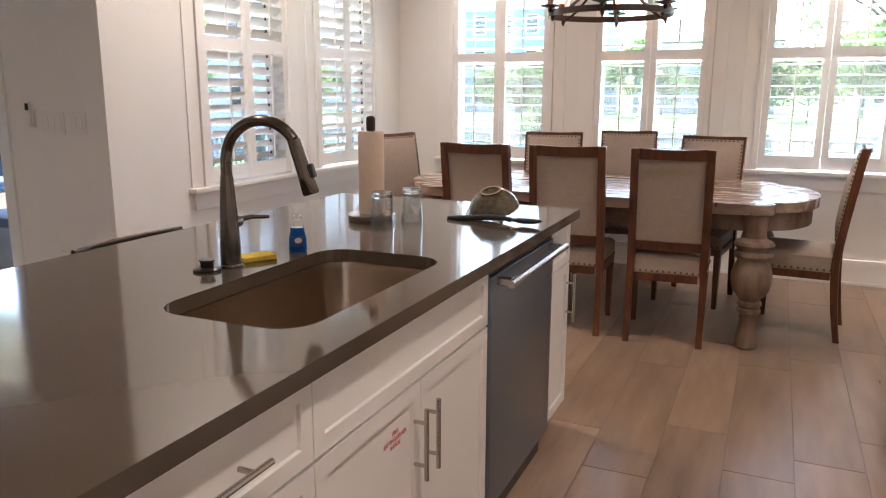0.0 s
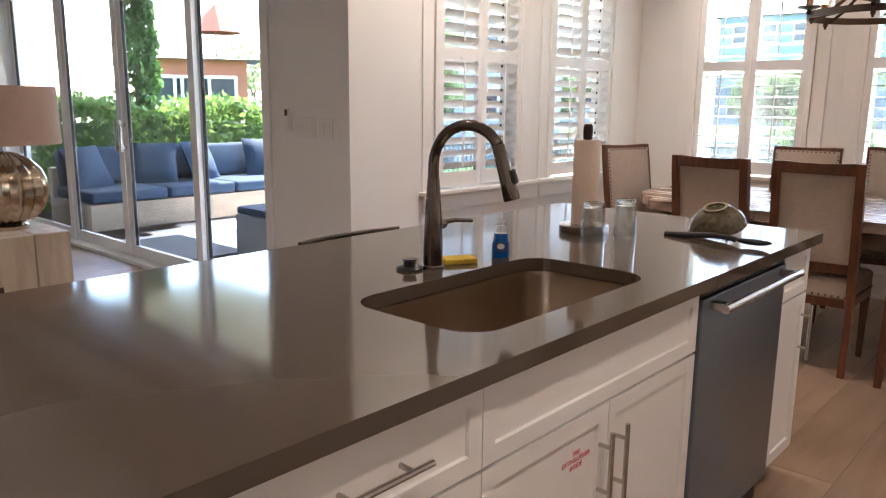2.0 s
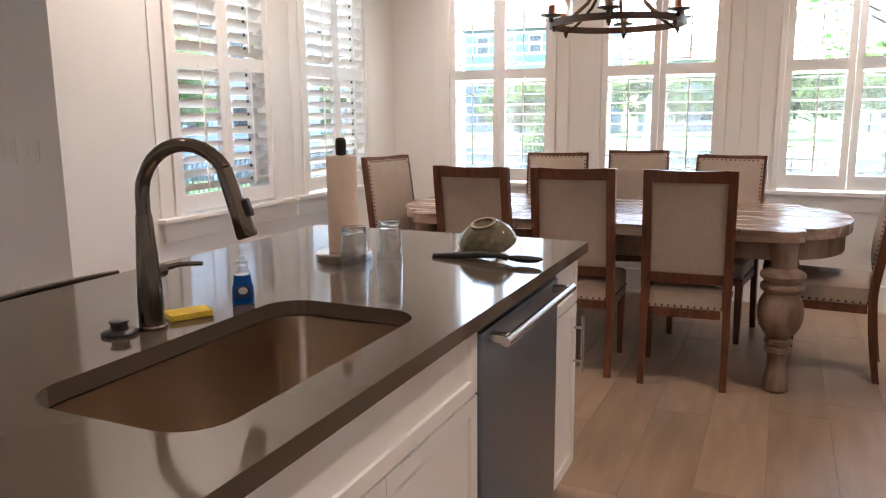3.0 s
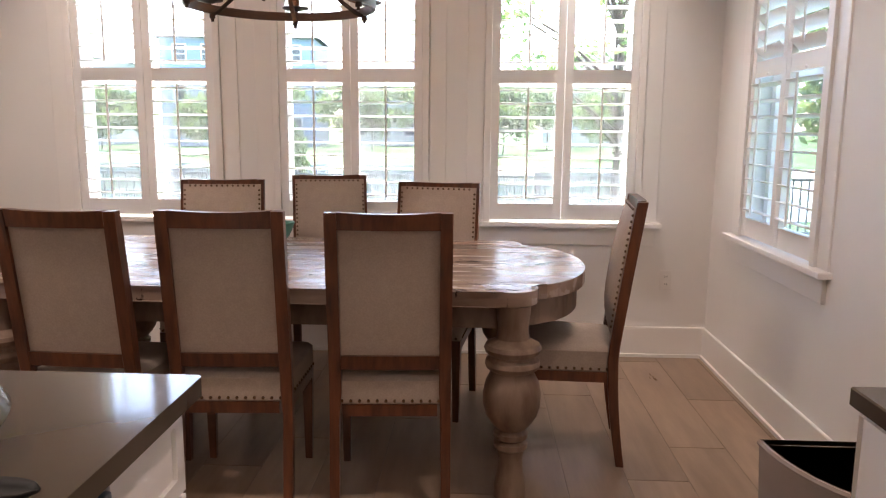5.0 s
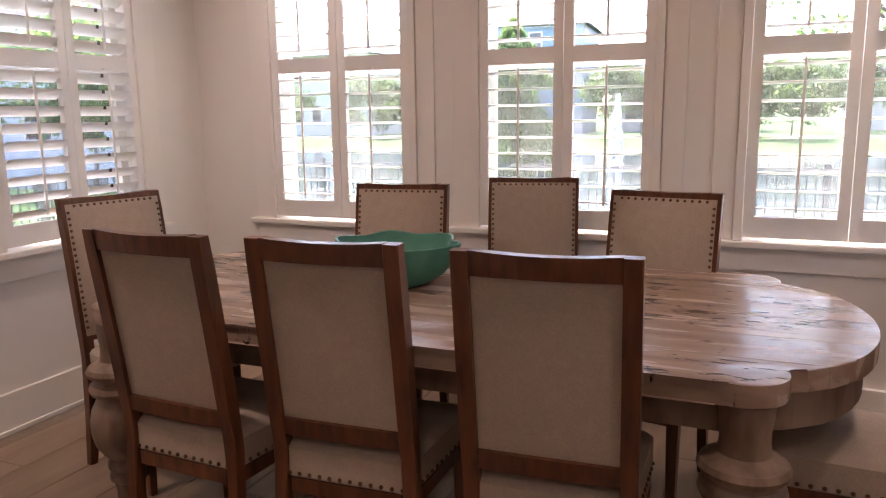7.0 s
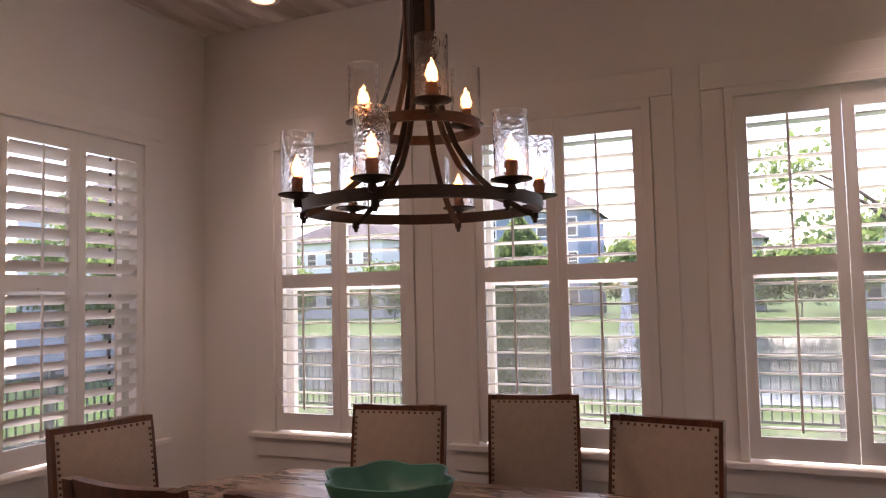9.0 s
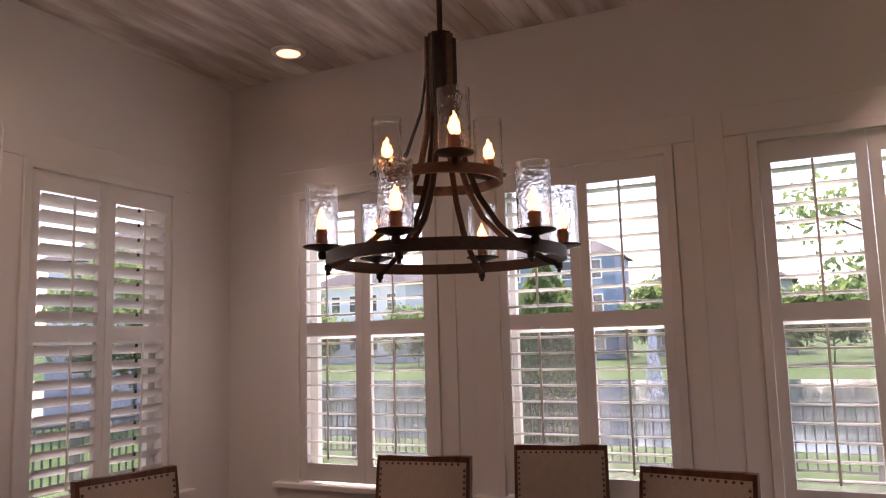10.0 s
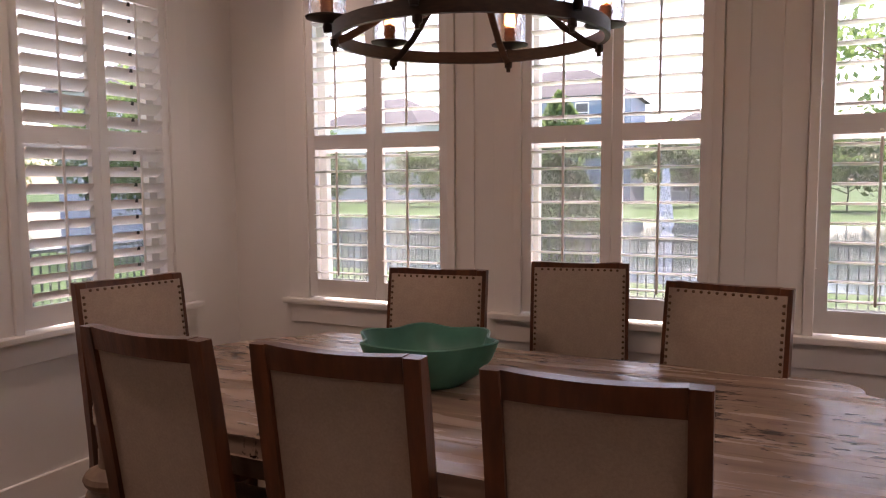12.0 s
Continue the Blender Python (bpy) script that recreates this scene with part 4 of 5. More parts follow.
# serving spoon: handle, then a shallow oval bowl
spn = thing("serving_spoon", "black serving spoon lying on the worktop", "spoon", pose(-0.63, 2.965, CT1, 0, 0, -2))
pts = [(0.0, 0, 0.006), (0.08, 0.002, 0.010), (0.16, 0.003, 0.020), (0.22, 0.002, 0.020), (0.245, 0, 0.016)]
part("spoon_handle", tube(bmesh.new(), pts, [0.008, 0.013, 0.012, 0.009, 0.011], 10, 0.6), MATTE, spn, smooth=True)
bm = bmesh.new()
g = []
for i in range(9):
    row = []
    for j in range(7):
        u, v = i / 8 * 2 - 1, j / 6 * 2 - 1
        wv = 0.026 * math.sqrt(max(0.0, 1 - (abs(u) ** 2.2) * 0.98))
        row.append(bm.verts.new((0.30 + 0.056 * u, wv * v, 0.006 + 0.016 * max(u * u * 0.8, v * v) * 0.9)))
    g.append(row)
for i in range(8):
    for j in range(6):
        bm.faces.new((g[i][j], g[i + 1][j], g[i + 1][j + 1], g[i][j + 1]))
sb = part("spoon_bowl", bm, MATTE, spn, smooth=True)
sb.modifiers.new("thick", "SOLIDIFY").thickness = 0.0025
# sponge and soap
YELLOW = material("yellow_sponge", (0.72, 0.50, 0.05), 0.9, var=0.3, scale=120, bump=0.7, bump_scale=200)
bm = boxes((-0.034, 0.034, -0.052, 0.052, 0, 0.02), bevel=0.006, seg=2)
tagged(part("sponge", bm, YELLOW, None, smooth=True, at=pose(-0.838, 2.135, CT1, 0, 0, -30) @ Matrix.Diagonal((0.9, 0.9, 0.75, 1))), "yellow kitchen sponge beside the faucet", "sponge")
BLUE = material("blue_soap", (0.003, 0.075, 0.30), 0.12, var=0.1, scale=20)
CLEARP = material("clear_plastic", (0.55, 0.56, 0.56), 0.2, var=0.05, scale=20)
LABELW = material("bottle_label", (0.01, 0.035, 0.12), 0.4, var=0.1, scale=60)
sop = thing("dish_soap_bottle", "small bottle of blue dish soap with clear cap", "bottle", pose(-0.80, 2.275, CT1, 0, 0, 40) @ Matrix.Diagonal((0.95, 0.9, 0.76, 1)))
bm = bmesh.new()
lv = []
for z, a, b in ((0, 0.024, 0.017), (0.004, 0.027, 0.019), (0.05, 0.026, 0.018), (0.075, 0.021, 0.016), (0.092, 0.0205, 0.0155)):
    lv.append([bm.verts.new((x, y, z)) for x, y in rounded_rect(-a, a, -b, b, b * 0.8, 4)])
for a, b in zip(lv, lv[1:]):
    for k in range(len(a)):
        bm.faces.new((a[k], a[(k + 1) % len(a)], b[(k + 1) % len(a)], b[k]))
bm.faces.new(lv[-1])
bm.faces.new(list(reversed(lv[0])))
part("bottle", bm, BLUE, sop, smooth=True)
part("shoulder", lathe(bmesh.new(), [(0.0195, 0.0922), (0.018, 0.105), (0.013, 0.115), (0.012, 0.12)], 18), CUPGLASS, sop, "empty clear shoulder", True)
part("cap", lathe(bmesh.new(), [(0.0135, 0.1202), (0.0135, 0.136), (0.007, 0.138), (0.006, 0.15), (0.004, 0.152)], 16), CUPGLASS, sop, "clear push cap", True)
part("label", boxes((-0.018, 0.018, -0.0198, -0.0188, 0.022, 0.06)), LABELW, sop, "plain dark blue label")
part("label_emblem", lathe(bmesh.new(), [(0.011, 0), (0.010, 0.0005)], 18), CLEARP, sop, "pale round emblem", at=pose(0, -0.0199, 0.045, 90, 0, 0))

# ---- counter stools on the far side of the island ----
LEATHER = material("brown_leather", (0.045, 0.026, 0.018), 0.4, var=0.3, scale=30, bump=0.2, bump_scale=120)
WALNUT = material("stool_wood", (0.09, 0.045, 0.025), 0.45, scale=10, stretch=(5, 5, 0.8), dark=(0.045, 0.02, 0.012), bump=0.1)


def counter_stool(m):
    s = thing("counter_stool", "low-backed counter stool in brown leather", "stool", m, "stools at the island")
    part("seat", boxes((-0.20, 0.20, -0.215, 0.215, 0.60, 0.67), bevel=0.025, seg=3), LEATHER, s, smooth=True)
    bm = bmesh.new()
    prev = None
    for k in range(13):
        u = k / 12 * 2 - 1
        y = 0.215 * u
        bow = 0.03 * u * u
        ring = [bm.verts.new((-0.20 + bow + a, y, z)) for a, z in ((-0.018, 0.66), (0.018, 0.66), (0.012, 0.885), (0.0, 0.897), (-0.016, 0.885))]
        if prev:
            for j in range(5):
                bm.faces.new((prev[j], prev[(j + 1) % 5], ring[(j + 1) % 5], ring[j]))
        else:
            bm.faces.new(ring)
        prev = ring
    bm.faces.new(prev)
    part("backrest", bm, LEATHER, s, smooth=True)
    bm = bmesh.new()
    tube(bm, [(-0.20 + 0.03 * u * u, 0.22 * u, 0.902) for u in [k / 10 * 2 - 1 for k in range(11)]], 0.0085, 8)
    part("top_rail", bm, IRON, s, "slim dark metal top rail", True)
    for a in (-1, 1):
        for b in (-1, 1):
            part("leg", tube(bmesh.new(), [(a * 0.17, b * 0.18, 0.605), (a * 0.20, b * 0.205, 0.0)], [0.020, 0.014], 8), WALNUT, s)
    for b in (-1, 1):
        part("footrest", tube(bmesh.new(), [(-0.19, b * 0.197, 0.19), (0.19, b * 0.197, 0.19)], 0.009, 8), STEEL, s)
    return s


st = counter_stool(pose(-1.245, 2.25, 0))
copy_thing(st, pose(-1.245, 0.97, 0, 0, 0, 4))
copy_thing(st, pose(-1.245, -0.1, 0, 0, 0, -3))

# ---- worktop along the east wall, and the bin beyond it ----
EX = 0.925
ew = part("side_worktop", boxes((0.893, XR - 0.003, -1.2, 3.445, CT0, CT1), bevel=0.003), QUARTZ)
tagged(ew, "polished dark quartz worktop along the kitchen wall", "worktop")


def east_cabinet(y0, y1):
    c = thing("wall_side_cabinet", "white shaker base cabinet under the side worktop", "cabinet", group="cabinets along the wall")
    part("body", boxes((EX + 0.001, XR - 0.003, y0 + 0.001, y1 - 0.001, 0.10, CT0 - 0.002), (EX + 0.07, XR - 0.003, y0 + 0.001, y1 - 0.001, 0.0, 0.10)), CABINET, c)
    for nm, z0, z1, hz, up in (("drawer", 0.705, 0.87, 0.79, False), ("door", 0.11, 0.70, 0.56, True)):
        t, g = 0.02, 0.0015
        bm = boxes((EX - t, EX, y0 + g, y1 - g, z0 + g, z1 - g))
        front = [f for f in bm.faces if all(abs(v.co.x - EX + t) < 1e-6 for v in f.verts)]
        bmesh.ops.inset_region(bm, faces=front, thickness=0.052, depth=0.0)
        bmesh.ops.inset_region(bm, faces=front, thickness=0.001, depth=-0.008)
        d = part(nm, bm, CABINET, c)
        bm = bmesh.new()
        e = Vector((0, 0, 1)) if up else Vector((0, 1, 0))
        q = Vector((EX - t - 0.032, (y0 + y1) / 2 if not up else y0 + 0.04, hz))
        L = 0.18
        tube(bm, [q - e * L / 2, q + e * L / 2], 0.006, 10)
        for s in (-0.3, 0.3):
            tube(bm, [q + e * L * s, q + e * L * s + Vector((0.032, 0, 0))], 0.005, 8)
        part("handle", bm, STEEL, d, "brushed nickel bar handle", True)


for y0, y1 in ((2.88, 3.43), (2.28, 2.88), (1.68, 2.28), (0.48, 1.68), (-0.5, 0.48), (-1.18, -0.5)):
    east_cabinet(y0, y1)
BINP = material("taupe_plastic", (0.27, 0.215, 0.19), 0.5, var=0.08, scale=14)
bn = thing("waste_bin", "slim taupe plastic waste bin with rounded front", "bin", pose(1.14, 3.87, 0))


def bin_loop(f, z):
    pts = [(0.23 * f * math.cos(a), -0.345 * f * math.sin(a)) for a in [math.pi * k / 20 for k in range(21)]]
    return [(x, y, z) for x, y in pts]


bm = bmesh.new()
lv = [[bm.verts.new(p) for p in bin_loop(f, z)] for f, z in ((0.80, 0.0), (0.82, 0.01), (0.985, 0.618), (0.955, 0.618), (0.80, 0.02))]
for a, b in zip(lv, lv[1:]):
    for k in range(len(a)):
        bm.faces.new((a[k], a[(k + 1) % len(a)], b[(k + 1) % len(a)], b[k]))
bm.faces.new(lv[-1])
bm.faces.new(list(reversed(lv[0])))
part("body", bm, BINP, bn, smooth=True)
bm = bmesh.new()
lv = [[bm.verts.new(p) for p in bin_loop(f, z)] for f, z in ((0.95, 0.619), (1.0, 0.619), (1.01, 0.626), (0.99, 0.632), (0.95, 0.630), (0.95, 0.619))]
for a, b in zip(lv, lv[1:]):
    for k in range(len(a)):
        bm.faces.new((a[k], a[(k + 1) % len(a)], b[(k + 1) % len(a)], b[k]))
part("rim", bm, BINP, bn, "pale worn rolled rim", True)

# ---- plates on the walls ----
PLATE = material("white_plastic", (0.78, 0.76, 0.73), 0.35, var=0.03, scale=20)


def outlet(m, label="white wall outlet with two sockets"):
    o = thing("wall_outlet", label, "outlet", m, "wall outlets")
    part("plate", boxes((-0.036, 0.036, -0.006, 0, -0.058, 0.058), bevel=0.002), PLATE, o)
    for z in (-0.022, 0.022):
        s = part("socket", boxes((-0.017, 0.017, -0.0085, -0.0062, z - 0.014, z + 0.014), bevel=0.001), PLATE, o)
        for x in (-0.006, 0.006):
            part("slot", boxes((x - 0.0012, x + 0.0012, -0.0092, -0.0087, z - 0.005, z + 0.005)), BLACK, s)
    return o


outlet(pose(1.37, YB, 0.47))
outlet(pose(-3.06, YN, 0.49))
for x, w in ((-3.05, 0.085), (-2.87, 0.06)):
    sw = thing("light_switch", "white rocker light switch plate on the wall", "switch", pose(x, YN, 1.2), "light switches")
    part("plate", boxes((-w, w, -0.006, 0, -0.058, 0.058), bevel=0.002), PLATE, sw)
    n = 3 if w > 0.07 else 2
    for k in range(n):
        c = (k - (n - 1) / 2) * 0.047
        part("rocker", boxes((c - 0.016, c + 0.016, -0.0095, -0.0062, -0.033, 0.033), bevel=0.001), PLATE, sw)
rem = thing("wall_remote", "white fan remote in a wall cradle", "remote", pose(-3.2, YN, 1.235))
part("cradle", boxes((-0.022, 0.022, -0.018, 0, -0.06, 0.03), bevel=0.003), PLATE, rem)
part("handset", boxes((-0.018, 0.018, -0.034, -0.0185, -0.05, 0.075), bevel=0.004), PLATE, rem)
part("display", boxes((-0.013, 0.013, -0.0352, -0.0342, 0.03, 0.066)), BLACK, rem, "black display")

# ---- living room: glazed patio door, console and lamp ----
DOORWHITE = material("door_white", (0.80, 0.80, 0.79), 0.35, var=0.03, scale=6)
DY = 3.50
pd = thing("door_1", "white framed glazed patio door with sliding leaves", "door", kind="structure")
part("frame", boxes((DOOR_X0, DOOR_X0 + 0.09, YN + 0.02, YN + TH + 0.1, 0, DOOR_Z), (DOOR_X1 - 0.06, DOOR_X1, YN + 0.02, YN + TH + 0.1, 0, DOOR_Z),
                    (DOOR_X0 + 0.09, DOOR_X1 - 0.06, YN + 0.06, YN + TH + 0.1, DOOR_Z - 0.09, DOOR_Z), (DOOR_X0 + 0.09, DOOR_X1 - 0.06, YN + 0.06, YN + TH + 0.1, -0.002, 0.03)), DOORWHITE, pd)
part("jamb_casing", boxes((DOOR_X1, DOOR_X1 + 0.07, YN - 0.016, YN + 0.001, 0, DOOR_Z + 0.07), (DOOR_X0 - 0.07, DOOR_X0, YN - 0.016, YN + 0.001, 0, DOOR_Z + 0.07),
                          (DOOR_X0, DOOR_X1, YN - 0.016, YN + 0.001, DOOR_Z, DOOR_Z + 0.07)), DOORWHITE, pd)
for x0, x1, y, hs in ((-8.1, -6.86, DY, 0), (-6.85, -5.72, DY, 1), (-5.71, -4.54, DY, -1), (-4.62, -3.53, DY + 0.045, 0)):
    lf = part("leaf", boxes((x0, x0 + 0.085, y - 0.018, y + 0.018, 0.034, 2.40), (x1 - 0.085, x1, y - 0.018, y + 0.018, 0.034, 2.40),
                            (x0 + 0.085, x1 - 0.085, y - 0.018, y + 0.018, 0.034, 0.13), (x0 + 0.085, x1 - 0.085, y - 0.018, y + 0.018, 2.31, 2.40)), DOORWHITE, pd)
    g = part("pane", boxes((x0 + 0.085, x1 - 0.085, y - 0.004, y + 0.004, 0.13, 2.31)), PANE, lf)
    g.visible_shadow = False
    part("gasket", boxes((x0 + 0.085, x0 + 0.093, y - 0.012, y + 0.012, 0.13, 2.31), (x1 - 0.093, x1 - 0.085, y - 0.012, y + 0.012, 0.13, 2.31)), BLACK, lf)
    if hs:
        hx = x1 - 0.043 if hs > 0 else x0 + 0.043
        part("handle", boxes((hx - 0.012, hx + 0.012, y - 0.07, y - 0.05, 0.92, 1.18), (hx - 0.008, hx + 0.008, y - 0.052, y - 0.018, 0.94, 0.97), (hx - 0.008, hx + 0.008, y - 0.052, y - 0.018, 1.13, 1.16), bevel=0.003), STEEL, lf)
rod = thing("curtain_rod", "dark metal curtain rod above the patio door", "curtain rod")
part("rod", tube(bmesh.new(), [(-8.75, YN - 0.09, 2.66), (-3.1, YN - 0.09, 2.66)], 0.016, 10), IRON, rod, smooth=True)
for x in (-8.6, -5.8, -3.25):
    part("bracket", boxes((x - 0.012, x + 0.012, YN - 0.09, YN, 2.63, 2.65)), IRON, rod)

PALEWOOD = material("pale_limed_wood", (0.50, 0.42, 0.33), 0.6, scale=5, stretch=(4, 4, 0.7), dark=(0.36, 0.29, 0.22), bump=0.15, bump_scale=20, vary=0.1)
con = thing("console_table", "pale limed wood block console table", "table")
cx1, cy1 = -3.02, 1.955
for k in range(5):
    part("side_board", boxes((-3.48, cx1, cy1 - 0.155 * (k + 1) + 0.002, cy1 - 0.155 * k - 0.002, 0.0, 0.76), bevel=0.004), PALEWOOD, con)
MERCURY = material("mercury_glass", (0.72, 0.62, 0.48), 0.16, metal=1.0, var=0.45, scale=26, bump=0.15, bump_scale=50)
SHADE = material("linen_shade", (0.42, 0.31, 0.25), 0.85, var=0.08, scale=90, bump=0.15, bump_scale=300)
lmp = thing("table_lamp", "ribbed mercury glass table lamp with drum shade", "lamp", pose(-3.275, 1.78, 0.76) @ Matrix.Scale(0.88, 4))
part("foot", lathe(bmesh.new(), [(0.10, 0), (0.10, 0.018), (0.075, 0.03)], 32), MERCURY, lmp, smooth=True)
bm = bmesh.new()
seg = 72
rings = []
for r, z in ((0.07, 0.030), (0.13, 0.055), (0.175, 0.11), (0.197, 0.18), (0.197, 0.24), (0.17, 0.31), (0.12, 0.365), (0.07, 0.39), (0.035, 0.40)):
    rings.append([bm.verts.new((r * (1 + 0.055 * math.cos(18 * a)) * math.cos(a), r * (1 + 0.055 * math.cos(18 * a)) * math.sin(a), z)) for a in [2 * math.pi * k / seg for k in range(seg)]])
for a, b in zip(rings, rings[1:]):
    for k in range(seg):
        bm.faces.new((a[k], a[(k + 1) % seg], b[(k + 1) % seg], b[k]))
bm.faces.new(rings[-1])
bm.faces.new(list(reversed(rings[0])))
part("body", bm, MERCURY, lmp, "silvered ribbed glass gourd", True)
part("stem", lathe(bmesh.new(), [(0.012, 0.4005), (0.012, 0.60)], 12), STEEL, lmp, smooth=True)
part("shade", lathe(bmesh.new(), [(0.285, 0.44), (0.28, 0.73), (0.277, 0.73), (0.282, 0.44), (0.285, 0.44)], 56, caps=False), SHADE, lmp, "beige linen drum shade", True)
part("spider", boxes((-0.277, 0.277, -0.003, 0.003, 0.70, 0.706), (-0.003, 0.003, -0.277, 0.277, 0.70, 0.706), (-0.006, 0.006, -0.006, 0.006, 0.60, 0.70)), STEEL, lmp)

# ---- outdoors ----
GRASS = material("lawn", (0.05, 0.145, 0.014), 0.9, var=0.4, scale=3, dark=(0.03, 0.09, 0.010))
PAVER = material("pale_paver", (0.56, 0.53, 0.49), 0.8, var=0.12, scale=6, bump=0.1, vary=0.08)
bm = boxes((-900, 900, -600, 1500, -1.0, -0.36))
setting("ground", bm, GRASS, "green lawn around the house and the lake", "ground")
WATER = material("lake_water", (0.06, 0.10, 0.13), 0.08, var=0.15, scale=1.2, bump=0.5, bump_scale=3, spec=0.6)
setting("water", boxes((-120, 120, 16.5, 36, -0.352, -0.345)), WATER, "rippled blue-grey lake", "water")
patio = setting("patio_paving", boxes((-11.5, XL - TH - 0.002, YN + TH + 0.1, 8.0, -0.40, -0.032)), GROUT, "pale concrete paver patio", "pavement")
pv = mesh_of("paver", boxes((-0.298, 0.298, -0.298, 0.298, -0.03, 0), bevel=0.006), PAVER)
for i in range(14):
    for j in range(9):
        x, y = -11.2 + 0.6 * i, YN + TH + 0.1 + 0.30 + 0.6 * j
        if x < XL - TH - 0.3 and y < 7.8:
            piece("paver", pv, patio, pose(x, y, 0))

WICKER = material("pale_wicker", (0.36, 0.29, 0.22), 0.8, var=0.55, scale=26, stretch=(1, 1, 3), bump=0.8, bump_scale=90)
NAVY = material("navy_canvas", (0.002, 0.021, 0.056), 0.85, var=0.15, scale=60, bump=0.15, bump_scale=300)
sofa = thing("patio_sofa", "pale wicker patio sofa with navy cushions", "sofa", pose(-7.12, 3.75, 0))
part("base", boxes((-0.95, 0, 0, 4.2, 0.02, 0.30), bevel=0.03, seg=2), WICKER, sofa, smooth=True)
part("back_frame", boxes((-1.03, -0.92, 0, 4.2, 0.02, 0.62), bevel=0.03, seg=2), WICKER, sofa, smooth=True)
for k in range(5):
    y0 = 0.02 + 0.835 * k
    part("seat_cushion", boxes((-0.88, 0.01, y0, y0 + 0.815, 0.305, 0.425), bevel=0.035, seg=3), NAVY, sofa, smooth=True)
    part("back_cushion", boxes((-0.09, 0.09, -0.39, 0.39, 0, 0.40), bevel=0.06, seg=3), NAVY, sofa, smooth=True, at=pose(-0.78, y0 + 0.41, 0.43, 0, -14, 0))


def throw_pillow(m):
    """A plump square pillow with drawn-out corners; stands on its lower edge, thin along x."""
    bm = bmesh.new()
    n, sides = 8, []
    for side in (-1, 1):
        g = []
        for a in range(n + 1):
            col = []
            for b in range(n + 1):
                u, v = a / n * 2 - 1, b / n * 2 - 1
                puff = ((1 - u * u) * (1 - v * v)) ** 0.45
                pinch = 1 - 0.07 * (1 - max(abs(u), abs(v)) ** 2) - 0.05 * (1 - min(abs(u), abs(v)) ** 2)
                col.append(bm.verts.new((side * (0.006 + 0.085 * puff), 0.25 * u * pinch, 0.25 + 0.25 * v * pinch)))
            g.append(col)
        for a in range(n):
            for b in range(n):
                bm.faces.new((g[a][b], g[a + 1][b], g[a + 1][b + 1], g[a][b + 1]))
        sides.append(g)
    rim = [(a, 0) for a in range(n)] + [(n, b) for b in range(n)] + [(a, n) for a in range(n, 0, -1)] + [(0, b) for b in range(n, 0, -1)]
    for (a, b), (c, d) in zip(rim, rim[1:] + rim[:1]):
        bm.faces.new((sides[0][a][b], sides[0][c][d], sides[1][c][d], sides[1][a][b]))
    return tagged(part("throw_pillow", bm, NAVY, None, smooth=True, at=m), "navy canvas throw pillow leaning on the patio sofa", "pillow", "throw pillows")


for y0, lean, turn in ((0.30, -30, 20), (0.95, -26, -28), (1.62, -24, 24), (2.45, -22, -14)):
    throw_pillow(pose(-7.12 - 0.50, 3.75 + y0, 0.415, 0, lean, turn))
GREYWICKER = material("grey_wicker", (0.16, 0.16, 0.165), 0.8, var=0.4, scale=70, bump=0.8, bump_scale=90)
ptb = thing("patio_ottoman", "grey wicker ottoman with navy cushion on the patio", "ottoman", pose(-5.0, 4.55, 0))
part("base", boxes((-0.3, 0.3, -0.3, 0.3, 0.0, 0.36), bevel=0.02, seg=2), GREYWICKER, ptb, smooth=True)
part("cushion", boxes((-0.29, 0.29, -0.29, 0.29, 0.361, 0.43), bevel=0.025, seg=2), NAVY, ptb, smooth=True)
MAT = material("door_mat", (0.07, 0.072, 0.078), 0.95, var=0.3, scale=50, bump=0.6, bump_scale=200)
tagged(part("door_mat", boxes((-6.5, -5.3, 3.72, 4.35, 0.0005, 0.012), bevel=0.003), MAT), "dark grey outdoor mat by the patio door", "mat")


def leaf_material(name, colour, dark):
    m = material(name, colour, 0.6, scale=2.5, dark=dark, lo=0.35, hi=0.65)
    n, l = m.node_tree.nodes, m.node_tree.links
    b = n["Principled BSDF"]
    tl, ms = n.new("ShaderNodeBsdfTranslucent"), n.new("ShaderNodeMixShader")
    tl.inputs[0].default_value = (colour[0] * 1.5, colour[1] * 1.5, colour[2] * 1.6, 1)
    ms.inputs[0].default_value = 0.5
    l.new(b.outputs[0], ms.inputs[1])
    l.new(tl.outputs[0], ms.inputs[2])
    l.new(ms.outputs[0], n["Material Output"].inputs["Surface"])
    return m


HEDGE = leaf_material("hedge_leaf", (0.11, 0.19, 0.035), (0.035, 0.075, 0.015))
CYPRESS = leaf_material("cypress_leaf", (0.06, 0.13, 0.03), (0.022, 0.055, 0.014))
TREE = leaf_material("tree_leaf", (0.125, 0.19, 0.06), (0.07, 0.115, 0.04))
BARK = material("bark", (0.13, 0.10, 0.075), 0.9, var=0.4, scale=12, stretch=(3, 3, 0.6), bump=0.6, bump_scale=20)


